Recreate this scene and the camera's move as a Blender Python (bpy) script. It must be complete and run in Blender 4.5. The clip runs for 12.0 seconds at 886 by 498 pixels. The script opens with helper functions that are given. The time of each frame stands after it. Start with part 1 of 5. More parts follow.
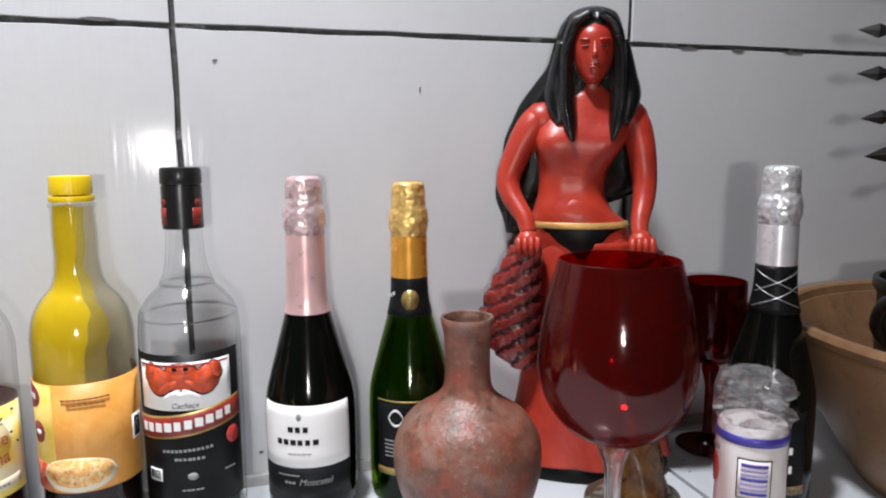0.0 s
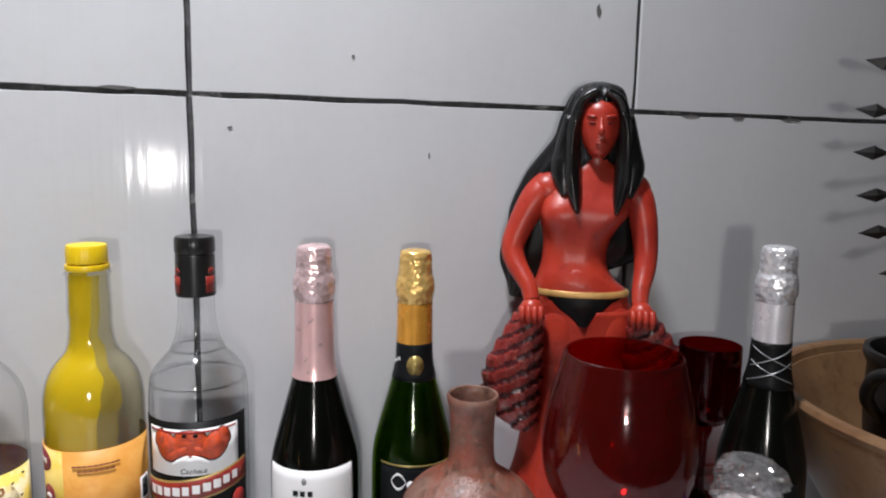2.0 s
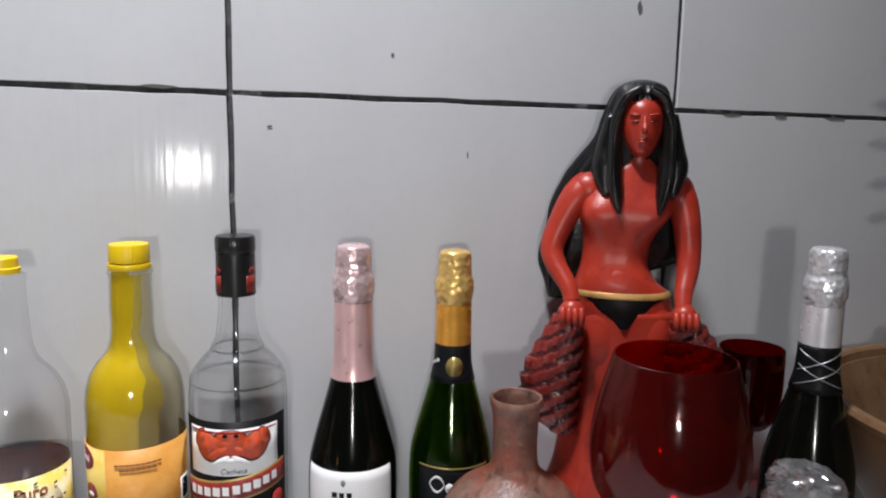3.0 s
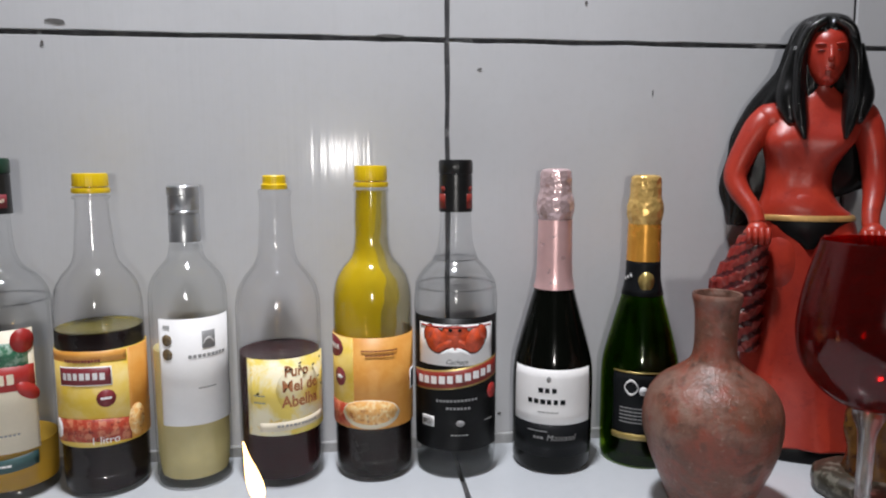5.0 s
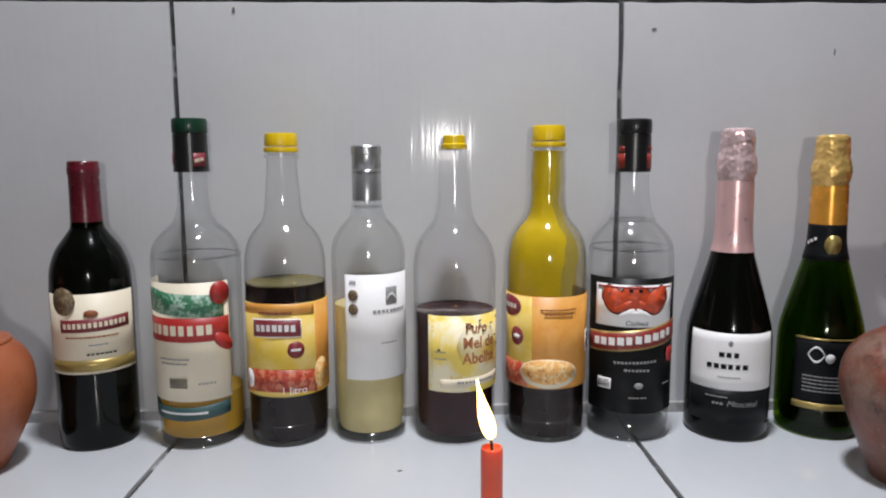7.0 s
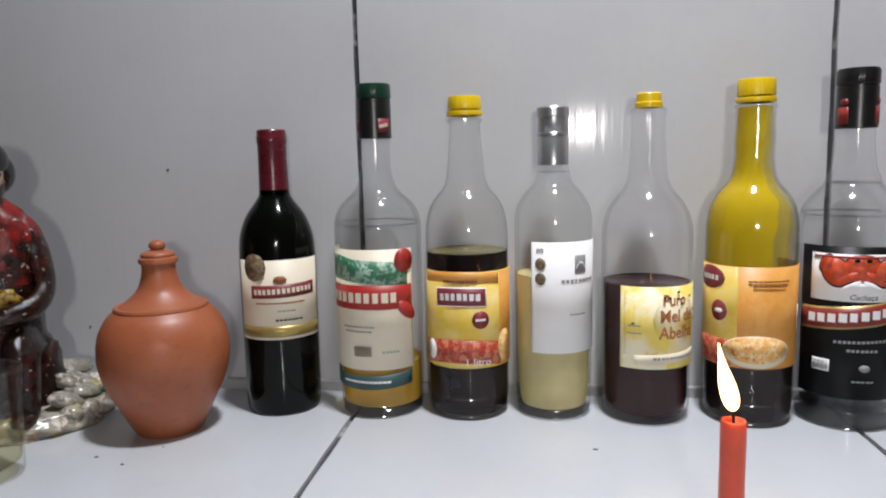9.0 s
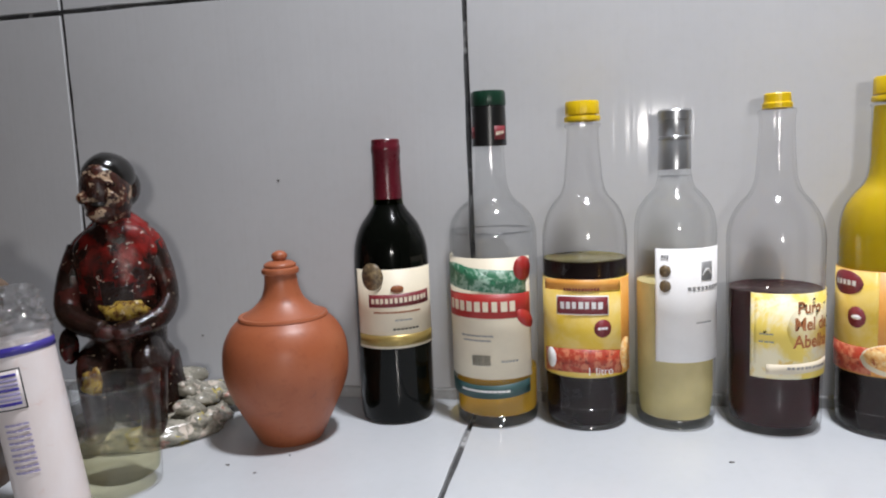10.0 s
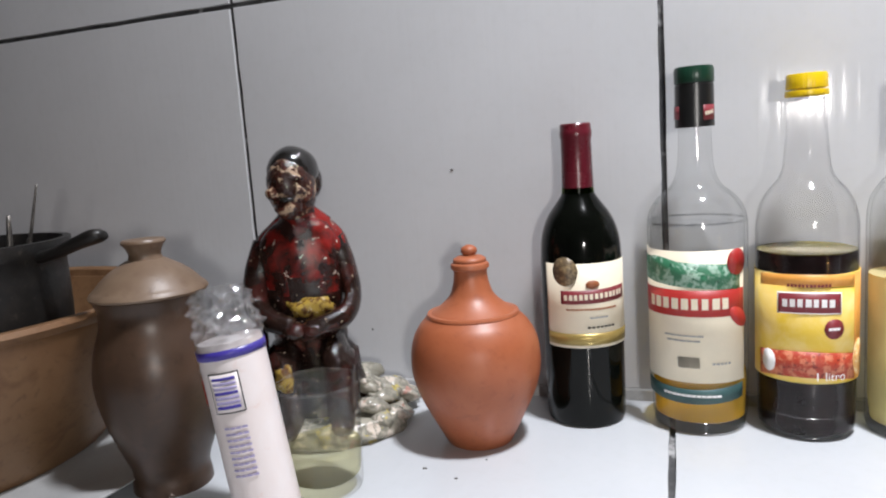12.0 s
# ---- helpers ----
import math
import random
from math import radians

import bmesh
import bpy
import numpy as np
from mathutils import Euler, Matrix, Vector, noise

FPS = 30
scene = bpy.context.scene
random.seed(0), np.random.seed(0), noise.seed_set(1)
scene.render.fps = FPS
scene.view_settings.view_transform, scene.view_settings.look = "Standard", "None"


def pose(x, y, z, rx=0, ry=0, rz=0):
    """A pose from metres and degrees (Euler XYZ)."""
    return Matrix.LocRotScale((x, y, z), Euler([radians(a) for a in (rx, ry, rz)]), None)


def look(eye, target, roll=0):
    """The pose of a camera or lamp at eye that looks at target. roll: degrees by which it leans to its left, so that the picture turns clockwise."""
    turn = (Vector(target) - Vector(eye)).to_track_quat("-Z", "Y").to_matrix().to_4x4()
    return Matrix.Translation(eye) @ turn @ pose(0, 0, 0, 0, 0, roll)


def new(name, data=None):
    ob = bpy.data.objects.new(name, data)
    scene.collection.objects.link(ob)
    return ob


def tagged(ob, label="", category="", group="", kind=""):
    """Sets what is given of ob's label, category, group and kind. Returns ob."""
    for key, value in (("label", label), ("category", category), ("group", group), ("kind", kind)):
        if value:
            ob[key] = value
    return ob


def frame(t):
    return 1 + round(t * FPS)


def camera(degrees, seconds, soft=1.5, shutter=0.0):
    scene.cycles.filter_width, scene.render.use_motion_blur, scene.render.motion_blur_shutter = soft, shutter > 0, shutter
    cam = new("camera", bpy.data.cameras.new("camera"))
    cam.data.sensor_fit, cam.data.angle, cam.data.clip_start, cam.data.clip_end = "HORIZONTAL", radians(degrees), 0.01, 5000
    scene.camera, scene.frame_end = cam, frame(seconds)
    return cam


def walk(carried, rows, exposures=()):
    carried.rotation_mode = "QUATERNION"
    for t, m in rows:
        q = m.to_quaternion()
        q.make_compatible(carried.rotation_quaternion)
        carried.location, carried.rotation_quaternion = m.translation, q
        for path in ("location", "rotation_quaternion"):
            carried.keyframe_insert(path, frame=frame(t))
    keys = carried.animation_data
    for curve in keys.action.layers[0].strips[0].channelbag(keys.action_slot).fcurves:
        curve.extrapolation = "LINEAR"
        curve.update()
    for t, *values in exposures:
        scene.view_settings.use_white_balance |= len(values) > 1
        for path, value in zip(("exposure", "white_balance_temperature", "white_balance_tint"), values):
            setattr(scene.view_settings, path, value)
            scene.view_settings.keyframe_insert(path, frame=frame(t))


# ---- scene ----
cam = camera(65.4, 12.0, soft=2.1)
PATH = [
    (0, (0.047, -0.69, 0.339), (0.616, 1.205, 0.048), -0.4),
    (0.5, (0.052, -0.69, 0.356), (0.609, 1.204, 0.035), 0.2),
    (1, (0.038, -0.692, 0.384), (0.642, 1.187, 0.058), 0.7),
    (1.5, (0.045, -0.698, 0.394), (0.657, 1.185, 0.112), 0.7),
    (2, (0.03, -0.691, 0.405), (0.626, 1.196, 0.116), 1.2),
    (2.5, (0.032, -0.679, 0.416), (0.602, 1.216, 0.127), 1.5),
    (3, (0.012, -0.678, 0.404), (0.559, 1.224, 0.113), 1.2),
    (3.2, (-0.005, -0.678, 0.404), (0.504, 1.232, 0.102), 0.7),
    (4.8, (-0.091, -0.741, 0.335), (0.215, 1.218, 0.069), 0.2),
    (5, (-0.1, -0.75, 0.323), (0.149, 1.218, 0.068), -0.1),
    (5.5, (-0.132, -0.76, 0.308), (0.093, 1.212, 0.06), -0.1),
    (6, (-0.143, -0.761, 0.301), (0.055, 1.211, 0.038), 0.1),
    (6.5, (-0.177, -0.758, 0.287), (-0.042, 1.223, 0.045), -0.5),
    (7, (-0.214, -0.747, 0.284), (-0.151, 1.236, 0.028), -0.3),
    (9, (-0.289, -0.722, 0.251), (-0.545, 1.246, -0.005), -1.3),
    (9.5, (-0.319, -0.725, 0.25), (-0.644, 1.229, -0.03), -1.3),
    (10, (-0.358, -0.727, 0.257), (-0.745, 1.22, 0.015), -2.4),
    (10.5, (-0.391, -0.727, 0.259), (-0.828, 1.208, 0.01), -2.3),
    (11, (-0.428, -0.729, 0.258), (-0.897, 1.2, 0.013), -2.5),
    (11.5, (-0.45, -0.726, 0.262), (-0.994, 1.184, 0.027), -2.8),
    (12, (-0.459, -0.71, 0.268), (-1.103, 1.163, -0.013), -4.0),
]
walk(cam, [(t, look(eye, target, roll)) for t, eye, target, roll in PATH],
     [(0, 0.50), (2.0, 0.22), (3.2, 0.08), (5.0, -0.08), (7.0, -0.12), (9.5, 0.06), (11.0, 0.36), (12.0, 0.60)])

# ---- light and room air ----
world = bpy.data.worlds.new("world")
scene.world = world
world.use_nodes = True
world.node_tree.nodes["Background"].inputs[0].default_value = (0.80, 0.88, 1.0, 1)
world.node_tree.nodes["Background"].inputs[1].default_value = 0.05


def disc_lamp(name, place, target, size, watts, colour, spread=180.0):
    data = bpy.data.lights.new(name, "AREA")
    data.shape, data.size, data.energy, data.color = "DISK", size, watts, colour
    data.spread = radians(spread)
    ob = new(name, data)
    ob.matrix_world = look(place, target)
    return ob


# cool ceiling lamp above the ledge, and the small white lamp of the phone, kept behind the middle of its way
disc_lamp("ceiling_lamp_light", (-0.14, -0.36, 1.66), (-0.12, -0.20, 0.0), 0.17, 15.2, (0.93, 0.94, 1.0), 125.0)
disc_lamp("phone_lamp_light", (-0.14, -1.30, 0.335), (-0.10, 0.0, 0.22), 0.085, 3.1, (1.0, 0.96, 0.93))


# ---- materials ----
def principled(name):
    m = bpy.data.materials.new(name)
    m.use_nodes = True
    nt = m.node_tree
    return m, nt, nt.nodes["Principled BSDF"]


def noise_node(nt, scale, detail=4.0, rough=0.55, coords="Object", stretch=None):
    tc = nt.nodes.new("ShaderNodeTexCoord")
    n = nt.nodes.new("ShaderNodeTexNoise")
    n.inputs["Scale"].default_value = scale
    n.inputs["Detail"].default_value = detail
    n.inputs["Roughness"].default_value = rough
    if stretch:
        mp = nt.nodes.new("ShaderNodeMapping")
        mp.inputs["Scale"].default_value = stretch
        nt.links.new(tc.outputs[coords], mp.inputs["Vector"])
        nt.links.new(mp.outputs["Vector"], n.inputs["Vector"])
    else:
        nt.links.new(tc.outputs[coords], n.inputs["Vector"])
    return n


def ramp_node(nt, source, stops):
    r = nt.nodes.new("ShaderNodeValToRGB")
    while len(r.color_ramp.elements) < len(stops):
        r.color_ramp.elements.new(0.5)
    for el, (pos, col) in zip(r.color_ramp.elements, stops):
        el.position, el.color = pos, (*col, 1)
    nt.links.new(source, r.inputs["Fac"])
    return r


def bump_node(nt, source, strength, distance, before=None):
    b = nt.nodes.new("ShaderNodeBump")
    b.inputs["Strength"].default_value = strength
    b.inputs["Distance"].default_value = distance
    nt.links.new(source, b.inputs["Height"])
    if before:
        nt.links.new(before.outputs["Normal"], b.inputs["Normal"])
    return b


def mix_rgb(nt, fac, a, b, mode="MIX"):
    m = nt.nodes.new("ShaderNodeMix")
    m.data_type, m.blend_type = "RGBA", mode
    for socket, v in ((m.inputs["Factor"], fac), (m.inputs[6], a), (m.inputs[7], b)):
        if isinstance(v, (int, float)):
            socket.default_value = v
        elif isinstance(v, tuple):
            socket.default_value = (*v, 1)
        else:
            nt.links.new(v, socket)
    return m.outputs[2]


def surface(name, colour, rough=0.5, metal=0.0, vary=0.15, scale=30.0, grain=400.0, relief=0.15, depth=0.0006, coat=0.0, spec=0.5):
    """A plain surface with variation at two scales and a fine relief."""
    m, nt, p = principled(name)
    big, fine = noise_node(nt, scale), noise_node(nt, grain, 3)
    lo = tuple(max(0, c * (1 - vary)) for c in colour)
    hi = tuple(min(1, c * (1 + vary)) for c in colour)
    a = ramp_node(nt, big.outputs["Fac"], [(0.3, lo), (0.7, hi)])
    g = ramp_node(nt, fine.outputs["Fac"], [(0.3, (1 - vary * 0.5,) * 3), (0.7, (1, 1, 1))])
    nt.links.new(mix_rgb(nt, 1.0, a.outputs["Color"], g.outputs["Color"], "MULTIPLY"), p.inputs["Base Color"])
    p.inputs["Metallic"].default_value = metal
    p.inputs["Specular IOR Level"].default_value = spec
    r = nt.nodes.new("ShaderNodeMapRange")
    r.inputs["To Min"].default_value, r.inputs["To Max"].default_value = max(0.02, rough - 0.08), min(1, rough + 0.08)
    nt.links.new(big.outputs["Fac"], r.inputs["Value"])
    nt.links.new(r.outputs["Result"], p.inputs["Roughness"])
    if relief:
        nt.links.new(bump_node(nt, fine.outputs["Fac"], relief, depth).outputs["Normal"], p.inputs["Normal"])
    if coat:
        p.inputs["Coat Weight"].default_value, p.inputs["Coat Roughness"].default_value = coat, 0.06
    return m


def glazed(name, colour, rough, wave, spec=0.5):
    """Glazed ceramic, slightly wavy, a little dirty."""
    m, nt, p = principled(name)
    info = nt.nodes.new("ShaderNodeObjectInfo")
    big = noise_node(nt, 5.0, 5)
    fine = noise_node(nt, 90.0, 4)
    a = ramp_node(nt, big.outputs["Fac"], [(0.25, tuple(c * 0.90 for c in colour)), (0.75, colour)])
    d = ramp_node(nt, fine.outputs["Fac"], [(0.25, (0.975, 0.975, 0.97)), (0.5, (1, 1, 1))])
    t = ramp_node(nt, info.outputs["Random"], [(0.0, (0.96, 0.96, 0.96)), (1.0, (1, 1, 1))])
    c = mix_rgb(nt, 1.0, a.outputs["Color"], d.outputs["Color"], "MULTIPLY")
    nt.links.new(mix_rgb(nt, 1.0, c, t.outputs["Color"], "MULTIPLY"), p.inputs["Base Color"])
    p.inputs["Roughness"].default_value = rough
    p.inputs["Specular IOR Level"].default_value = spec
    streak = noise_node(nt, 150.0, 2, 0.5, "Object", (1.0, 1.0, 0.03))
    b1 = bump_node(nt, streak.outputs["Fac"], wave, 0.004)
    b2 = bump_node(nt, fine.outputs["Fac"], 0.02, 0.0004, b1)
    nt.links.new(b2.outputs["Normal"], p.inputs["Normal"])
    return m


def clear(name, tint, rough=0.0, ior=1.45, veil=0.5, cloud=None, gloss=0.015, edge=0.75, rim_tone=0.5):
    """Clear glass or liquid: straight passage of light and refraction, with gloss on top and a greyed rim for dark
    edges. cloud: diffuse share, a dull film on solids, brightness put into liquids.
    """
    m, nt, p = principled(name)
    out = nt.nodes["Material Output"]
    nt.nodes.remove(p)

    def mixed(fac, one, two):
        mx = nt.nodes.new("ShaderNodeMixShader")
        if isinstance(fac, float):
            mx.inputs[0].default_value = fac
        else:
            nt.links.new(fac, mx.inputs[0])
        nt.links.new(one.outputs[0], mx.inputs[1])
        nt.links.new(two.outputs[0], mx.inputs[2])
        return mx

    through_it = nt.nodes.new("ShaderNodeBsdfTransparent")
    through_it.inputs["Color"].default_value = (*tint, 1)
    bent = nt.nodes.new("ShaderNodeBsdfRefraction")
    bent.inputs["Color"].default_value = (*tint, 1)
    bent.inputs["IOR"].default_value = ior
    bent.inputs["Roughness"].default_value = rough
    shine = nt.nodes.new("ShaderNodeBsdfGlossy")
    ripple = bump_node(nt, noise_node(nt, 55.0, 2).outputs["Fac"], 0.10, 0.003)
    nt.links.new(ripple.outputs["Normal"], shine.inputs["Normal"])
    shine.inputs["Roughness"].default_value = max(rough, 0.09)
    # grey gloss at grazing angles darkens the outline, in place of bent light
    rim = nt.nodes.new("ShaderNodeBsdfGlossy")
    rim.inputs["Roughness"].default_value = 0.05
    rim.inputs["Color"].default_value = (rim_tone, rim_tone * 1.01, rim_tone * 1.01, 1)
    fres = nt.nodes.new("ShaderNodeLayerWeight")
    fres.inputs["Blend"].default_value = 0.5
    steep = nt.nodes.new("ShaderNodeMath")
    steep.operation = "POWER"
    steep.inputs[1].default_value = 5.5
    nt.links.new(fres.outputs["Facing"], steep.inputs[0])
    gain = nt.nodes.new("ShaderNodeMapRange")
    gain.inputs["To Min"].default_value, gain.inputs["To Max"].default_value = 0.0, edge
    nt.links.new(steep.outputs[0], gain.inputs["Value"])
    last = mixed(1.0 - veil, through_it, bent)
    if cloud:
        colour, amount = cloud
        d = nt.nodes.new("ShaderNodeBsdfDiffuse")
        d.inputs["Color"].default_value = (*colour, 1)
        n = noise_node(nt, 26.0, 4)
        r = nt.nodes.new("ShaderNodeMapRange")
        r.inputs["From Min"].default_value, r.inputs["From Max"].default_value = 0.3, 0.7
        r.inputs["To Min"].default_value, r.inputs["To Max"].default_value = amount * 0.85, min(1.0, amount * 1.12)
        nt.links.new(n.outputs["Fac"], r.inputs["Value"])
        lit_through = nt.nodes.new("ShaderNodeBsdfTranslucent")
        lit_through.inputs["Color"].default_value = (*colour, 1)
        last = mixed(r.outputs["Result"], last, mixed(0.25, d, lit_through))
    last = mixed(gain.outputs["Result"], mixed(gloss, last, shine), rim)
    nt.links.new(last.outputs[0], out.inputs["Surface"])
    return m


def foil(name, colour, scale=120.0, strength=0.7):
    m, nt, p = principled(name)
    tc = nt.nodes.new("ShaderNodeTexCoord")
    v = nt.nodes.new("ShaderNodeTexVoronoi")
    v.inputs["Scale"].default_value = scale
    nt.links.new(tc.outputs["Object"], v.inputs["Vector"])
    n = noise_node(nt, scale * 1.7, 4)
    a = ramp_node(nt, n.outputs["Fac"], [(0.3, tuple(c * 0.75 for c in colour)), (0.7, colour)])
    nt.links.new(a.outputs["Color"], p.inputs["Base Color"])
    p.inputs["Metallic"].default_value, p.inputs["Roughness"].default_value = 0.5, 0.22
    b = bump_node(nt, v.outputs["Distance"], strength * 0.7, 0.002)
    nt.links.new(bump_node(nt, n.outputs["Fac"], strength * 0.5, 0.001, b).outputs["Normal"], p.inputs["Normal"])
    return m


def mottled(name, base, patches, gloss=0.15, relief=0.3):
    """Base colour with layers of blotches: (scale, low edge, high edge, colour)."""
    m, nt, p = principled(name)
    colour = base
    h = None
    for i, (scale, lo, hi, col) in enumerate(patches):
        n = noise_node(nt, scale, 5, 0.6)
        n.inputs["Distortion"].default_value = 0.4
        tc = nt.nodes[n.name]
        f = nt.nodes.new("ShaderNodeMapRange")
        f.inputs["From Min"].default_value, f.inputs["From Max"].default_value = lo, hi
        nt.links.new(tc.outputs["Fac"], f.inputs["Value"])
        colour = mix_rgb(nt, f.outputs["Result"], colour, col)
        h = n
    nt.links.new(colour, p.inputs["Base Color"])
    p.inputs["Roughness"].default_value = gloss
    nt.links.new(bump_node(nt, h.outputs["Fac"], relief, 0.0012).outputs["Normal"], p.inputs["Normal"])
    return m


def glowing(name, colour, strength):
    m, nt, p = principled(name)
    p.inputs["Base Color"].default_value = (*colour, 1)
    p.inputs["Emission Color"].default_value = (*colour, 1)
    p.inputs["Emission Strength"].default_value = strength
    return m


M_TILE = glazed("wall_tile_glaze", (0.66, 0.665, 0.68), 0.10, 0.052, 0.13)
M_LEDGE = glazed("ledge_tile_glaze", (0.56, 0.585, 0.61), 0.16, 0.02)
M_GROUT = mottled("grout", (0.045, 0.045, 0.047), [(60, 0.45, 0.65, (0.09, 0.09, 0.09)), (24, 0.60, 0.68, (0.35, 0.35, 0.35))], 0.85)
M_MORTAR = mottled("mortar", (0.42, 0.42, 0.42), [(40, 0.5, 0.7, (0.30, 0.30, 0.29)), (130, 0.55, 0.75, (0.5, 0.5, 0.5))], 0.8)
M_PLASTER = surface("plaster", (0.26, 0.25, 0.24), 0.8, vary=0.06, scale=3)
M_CHIP = surface("chip_dark", (0.13, 0.125, 0.12), 0.8)
M_GLASS = clear("clear_glass", (0.996, 0.999, 0.998), veil=0.985, gloss=0.035)
M_THICK = clear("thick_glass", (0.996, 0.998, 0.994), veil=0.97, gloss=0.035, edge=0.6)
M_BASE = clear("bottle_base_glass", (0.985, 0.992, 0.988), veil=0.85, gloss=0.05)
M_INNER = clear("inner_glass_face", (0.998, 0.999, 0.998), veil=0.99, gloss=0.018, edge=0.35)
M_PALE_FAT = clear("pale_fat_film", (0.998, 0.975, 0.88), rough=0.1, veil=1.0, cloud=((0.92, 0.86, 0.66), 0.09), edge=0.2)
M_PET = clear("cloudy_plastic", (0.995, 0.991, 0.990), rough=0.03, veil=0.99, cloud=((0.85, 0.83, 0.82), 0.008), gloss=0.03)
M_PET_OIL = clear("oily_plastic", (0.994, 0.988, 0.97), rough=0.03, veil=0.99, cloud=((0.88, 0.84, 0.76), 0.008), gloss=0.03)
M_GREEN_GLASS = clear("green_glass", (0.36, 0.50, 0.08), veil=0.97, gloss=0.03)
M_GREEN_WINE = clear("green_wine", (0.80, 0.85, 0.40), ior=1.34, veil=1.0)
M_RED_GLASS = clear("red_glass", (0.62, 0.050, 0.050), veil=1.0, cloud=((0.40, 0.05, 0.04), 0.05), gloss=0.042, edge=0.5)
M_STEM = clear("clear_stem_glass", (0.97, 0.975, 0.97), veil=0.45, gloss=0.09, edge=0.7, rim_tone=0.9)
M_RED_DARK = clear("dark_red_glass", (0.45, 0.026, 0.028), veil=0.97, gloss=0.03)
M_DARK_GLASS = surface("dark_glass", (0.0025, 0.003, 0.0022), 0.11, vary=0.3, relief=0, spec=0.24)
# spirit and wine: bright diffuse cloud stands in for light gathered by refraction
M_AMBER = clear("amber_spirit", (0.98, 0.84, 0.40), ior=1.35, veil=1.0, cloud=((0.96, 0.60, 0.09), 0.45), gloss=0.02, edge=0.15)
M_PALE_WINE = clear("pale_wine", (1.0, 0.96, 0.75), ior=1.34, veil=1.0, cloud=((1.0, 0.88, 0.46), 0.62), gloss=0.02, edge=0.15)
M_OIL = surface("dark_palm_oil", (0.008, 0.003, 0.003), 0.12, vary=0.4, relief=0, spec=0.12)
M_HONEY = surface("dark_honey", (0.035, 0.009, 0.010), 0.12, vary=0.4, relief=0, spec=0.12)
M_OIL_TOP = surface("olive_oil_skin", (0.16, 0.13, 0.01), 0.12, vary=0.3, relief=0)
M_YELLOW_FAT = clear("yellow_fat_film", (1.0, 0.94, 0.34), rough=0.1, veil=1.0, cloud=((1.0, 0.76, 0.02), 0.40), edge=0.2)
M_MID_FAT = clear("thin_yellow_fat_film", (1.0, 0.94, 0.50), rough=0.1, veil=1.0, cloud=((0.96, 0.76, 0.18), 0.18), edge=0.2)
M_WATER = clear("cloudy_water", (0.99, 0.965, 0.78), ior=1.33, veil=0.92, cloud=((0.95, 0.86, 0.50), 0.03), gloss=0.03, edge=0.2)
M_RIM = clear("bright_glass_rim", (0.99, 0.99, 0.99), veil=0.97, gloss=0.09, edge=0.25, rim_tone=0.9)
M_CAP_RED = surface("dull_red_cap_print", (0.24, 0.020, 0.012), 0.4, vary=0.3, scale=120, relief=0)
M_YELLOW_CAP = surface("yellow_cap_plastic", (0.86, 0.58, 0.01), 0.35, vary=0.06, relief=0.05)
M_BLACK_CAP = surface("black_cap_plastic", (0.014, 0.014, 0.014), 0.3, vary=0.2, relief=0.05)
M_GREEN_CAP = surface("dark_green_cap", (0.010, 0.045, 0.025), 0.3, vary=0.2, relief=0.05)
M_WINE_CAPSULE = surface("wine_red_capsule", (0.11, 0.010, 0.018), 0.28, vary=0.15, relief=0.1)
M_GREY_CAPSULE = surface("grey_capsule", (0.46, 0.47, 0.48), 0.32, 0.75, vary=0.1, relief=0.1)
M_PINK_FOIL = foil("pink_foil", (0.90, 0.66, 0.66), 150, 0.9)
M_PINK_SMOOTH = surface("pink_foil_smooth", (0.84, 0.53, 0.52), 0.30, 0.45, vary=0.06, relief=0, scale=60)
M_GOLD_FOIL = foil("gold_foil", (0.95, 0.62, 0.20), 150, 0.9)
M_GOLD_SMOOTH = surface("gold_foil_smooth", (0.85, 0.40, 0.06), 0.26, 0.5, vary=0.1, relief=0, scale=60)
M_SILVER_FOIL = foil("silver_foil", (0.86, 0.86, 0.88), 150, 0.9)
M_SILVER_SMOOTH = surface("silver_foil_smooth", (0.84, 0.82, 0.84), 0.26, 0.5, vary=0.06, relief=0)
M_PAPER = surface("white_label_paper", (0.84, 0.83, 0.82), 0.55, vary=0.04, relief=0.05)
M_CREAM = surface("cream_label_paper", (0.78, 0.70, 0.54), 0.5, vary=0.05, relief=0.05)
M_BLACK = surface("black_print", (0.007, 0.007, 0.007), 0.4, vary=0.2, relief=0, spec=0.12)
M_CHARCOAL = surface("charcoal_print", (0.009, 0.010, 0.011), 0.4, vary=0.2, relief=0, spec=0.12)
M_GREY = surface("grey_print", (0.28, 0.28, 0.28), 0.5, vary=0.1, relief=0)
M_INK_BROWN = surface("brown_print", (0.28, 0.09, 0.03), 0.5, vary=0.1, relief=0)
M_HONEY_INK = surface("orange_brown_print", (0.42, 0.15, 0.05), 0.5, vary=0.15, relief=0)
M_RED = surface("red_print", (0.40, 0.024, 0.020), 0.45, vary=0.15, relief=0)
M_ORANGE_RED = surface("orange_red_print", (0.62, 0.075, 0.022), 0.45, vary=0.25, scale=160, relief=0)
M_MAROON = surface("maroon_print", (0.20, 0.022, 0.030), 0.45, vary=0.2, relief=0)
M_ORANGE = mottled("orange_print", (0.70, 0.31, 0.055), [(45, 0.45, 0.7, (0.78, 0.40, 0.10))], 0.45, 0.0)
M_YELLOW = mottled("yellow_print", (0.80, 0.55, 0.05), [(28, 0.42, 0.66, (0.85, 0.66, 0.26))], 0.45, 0.0)
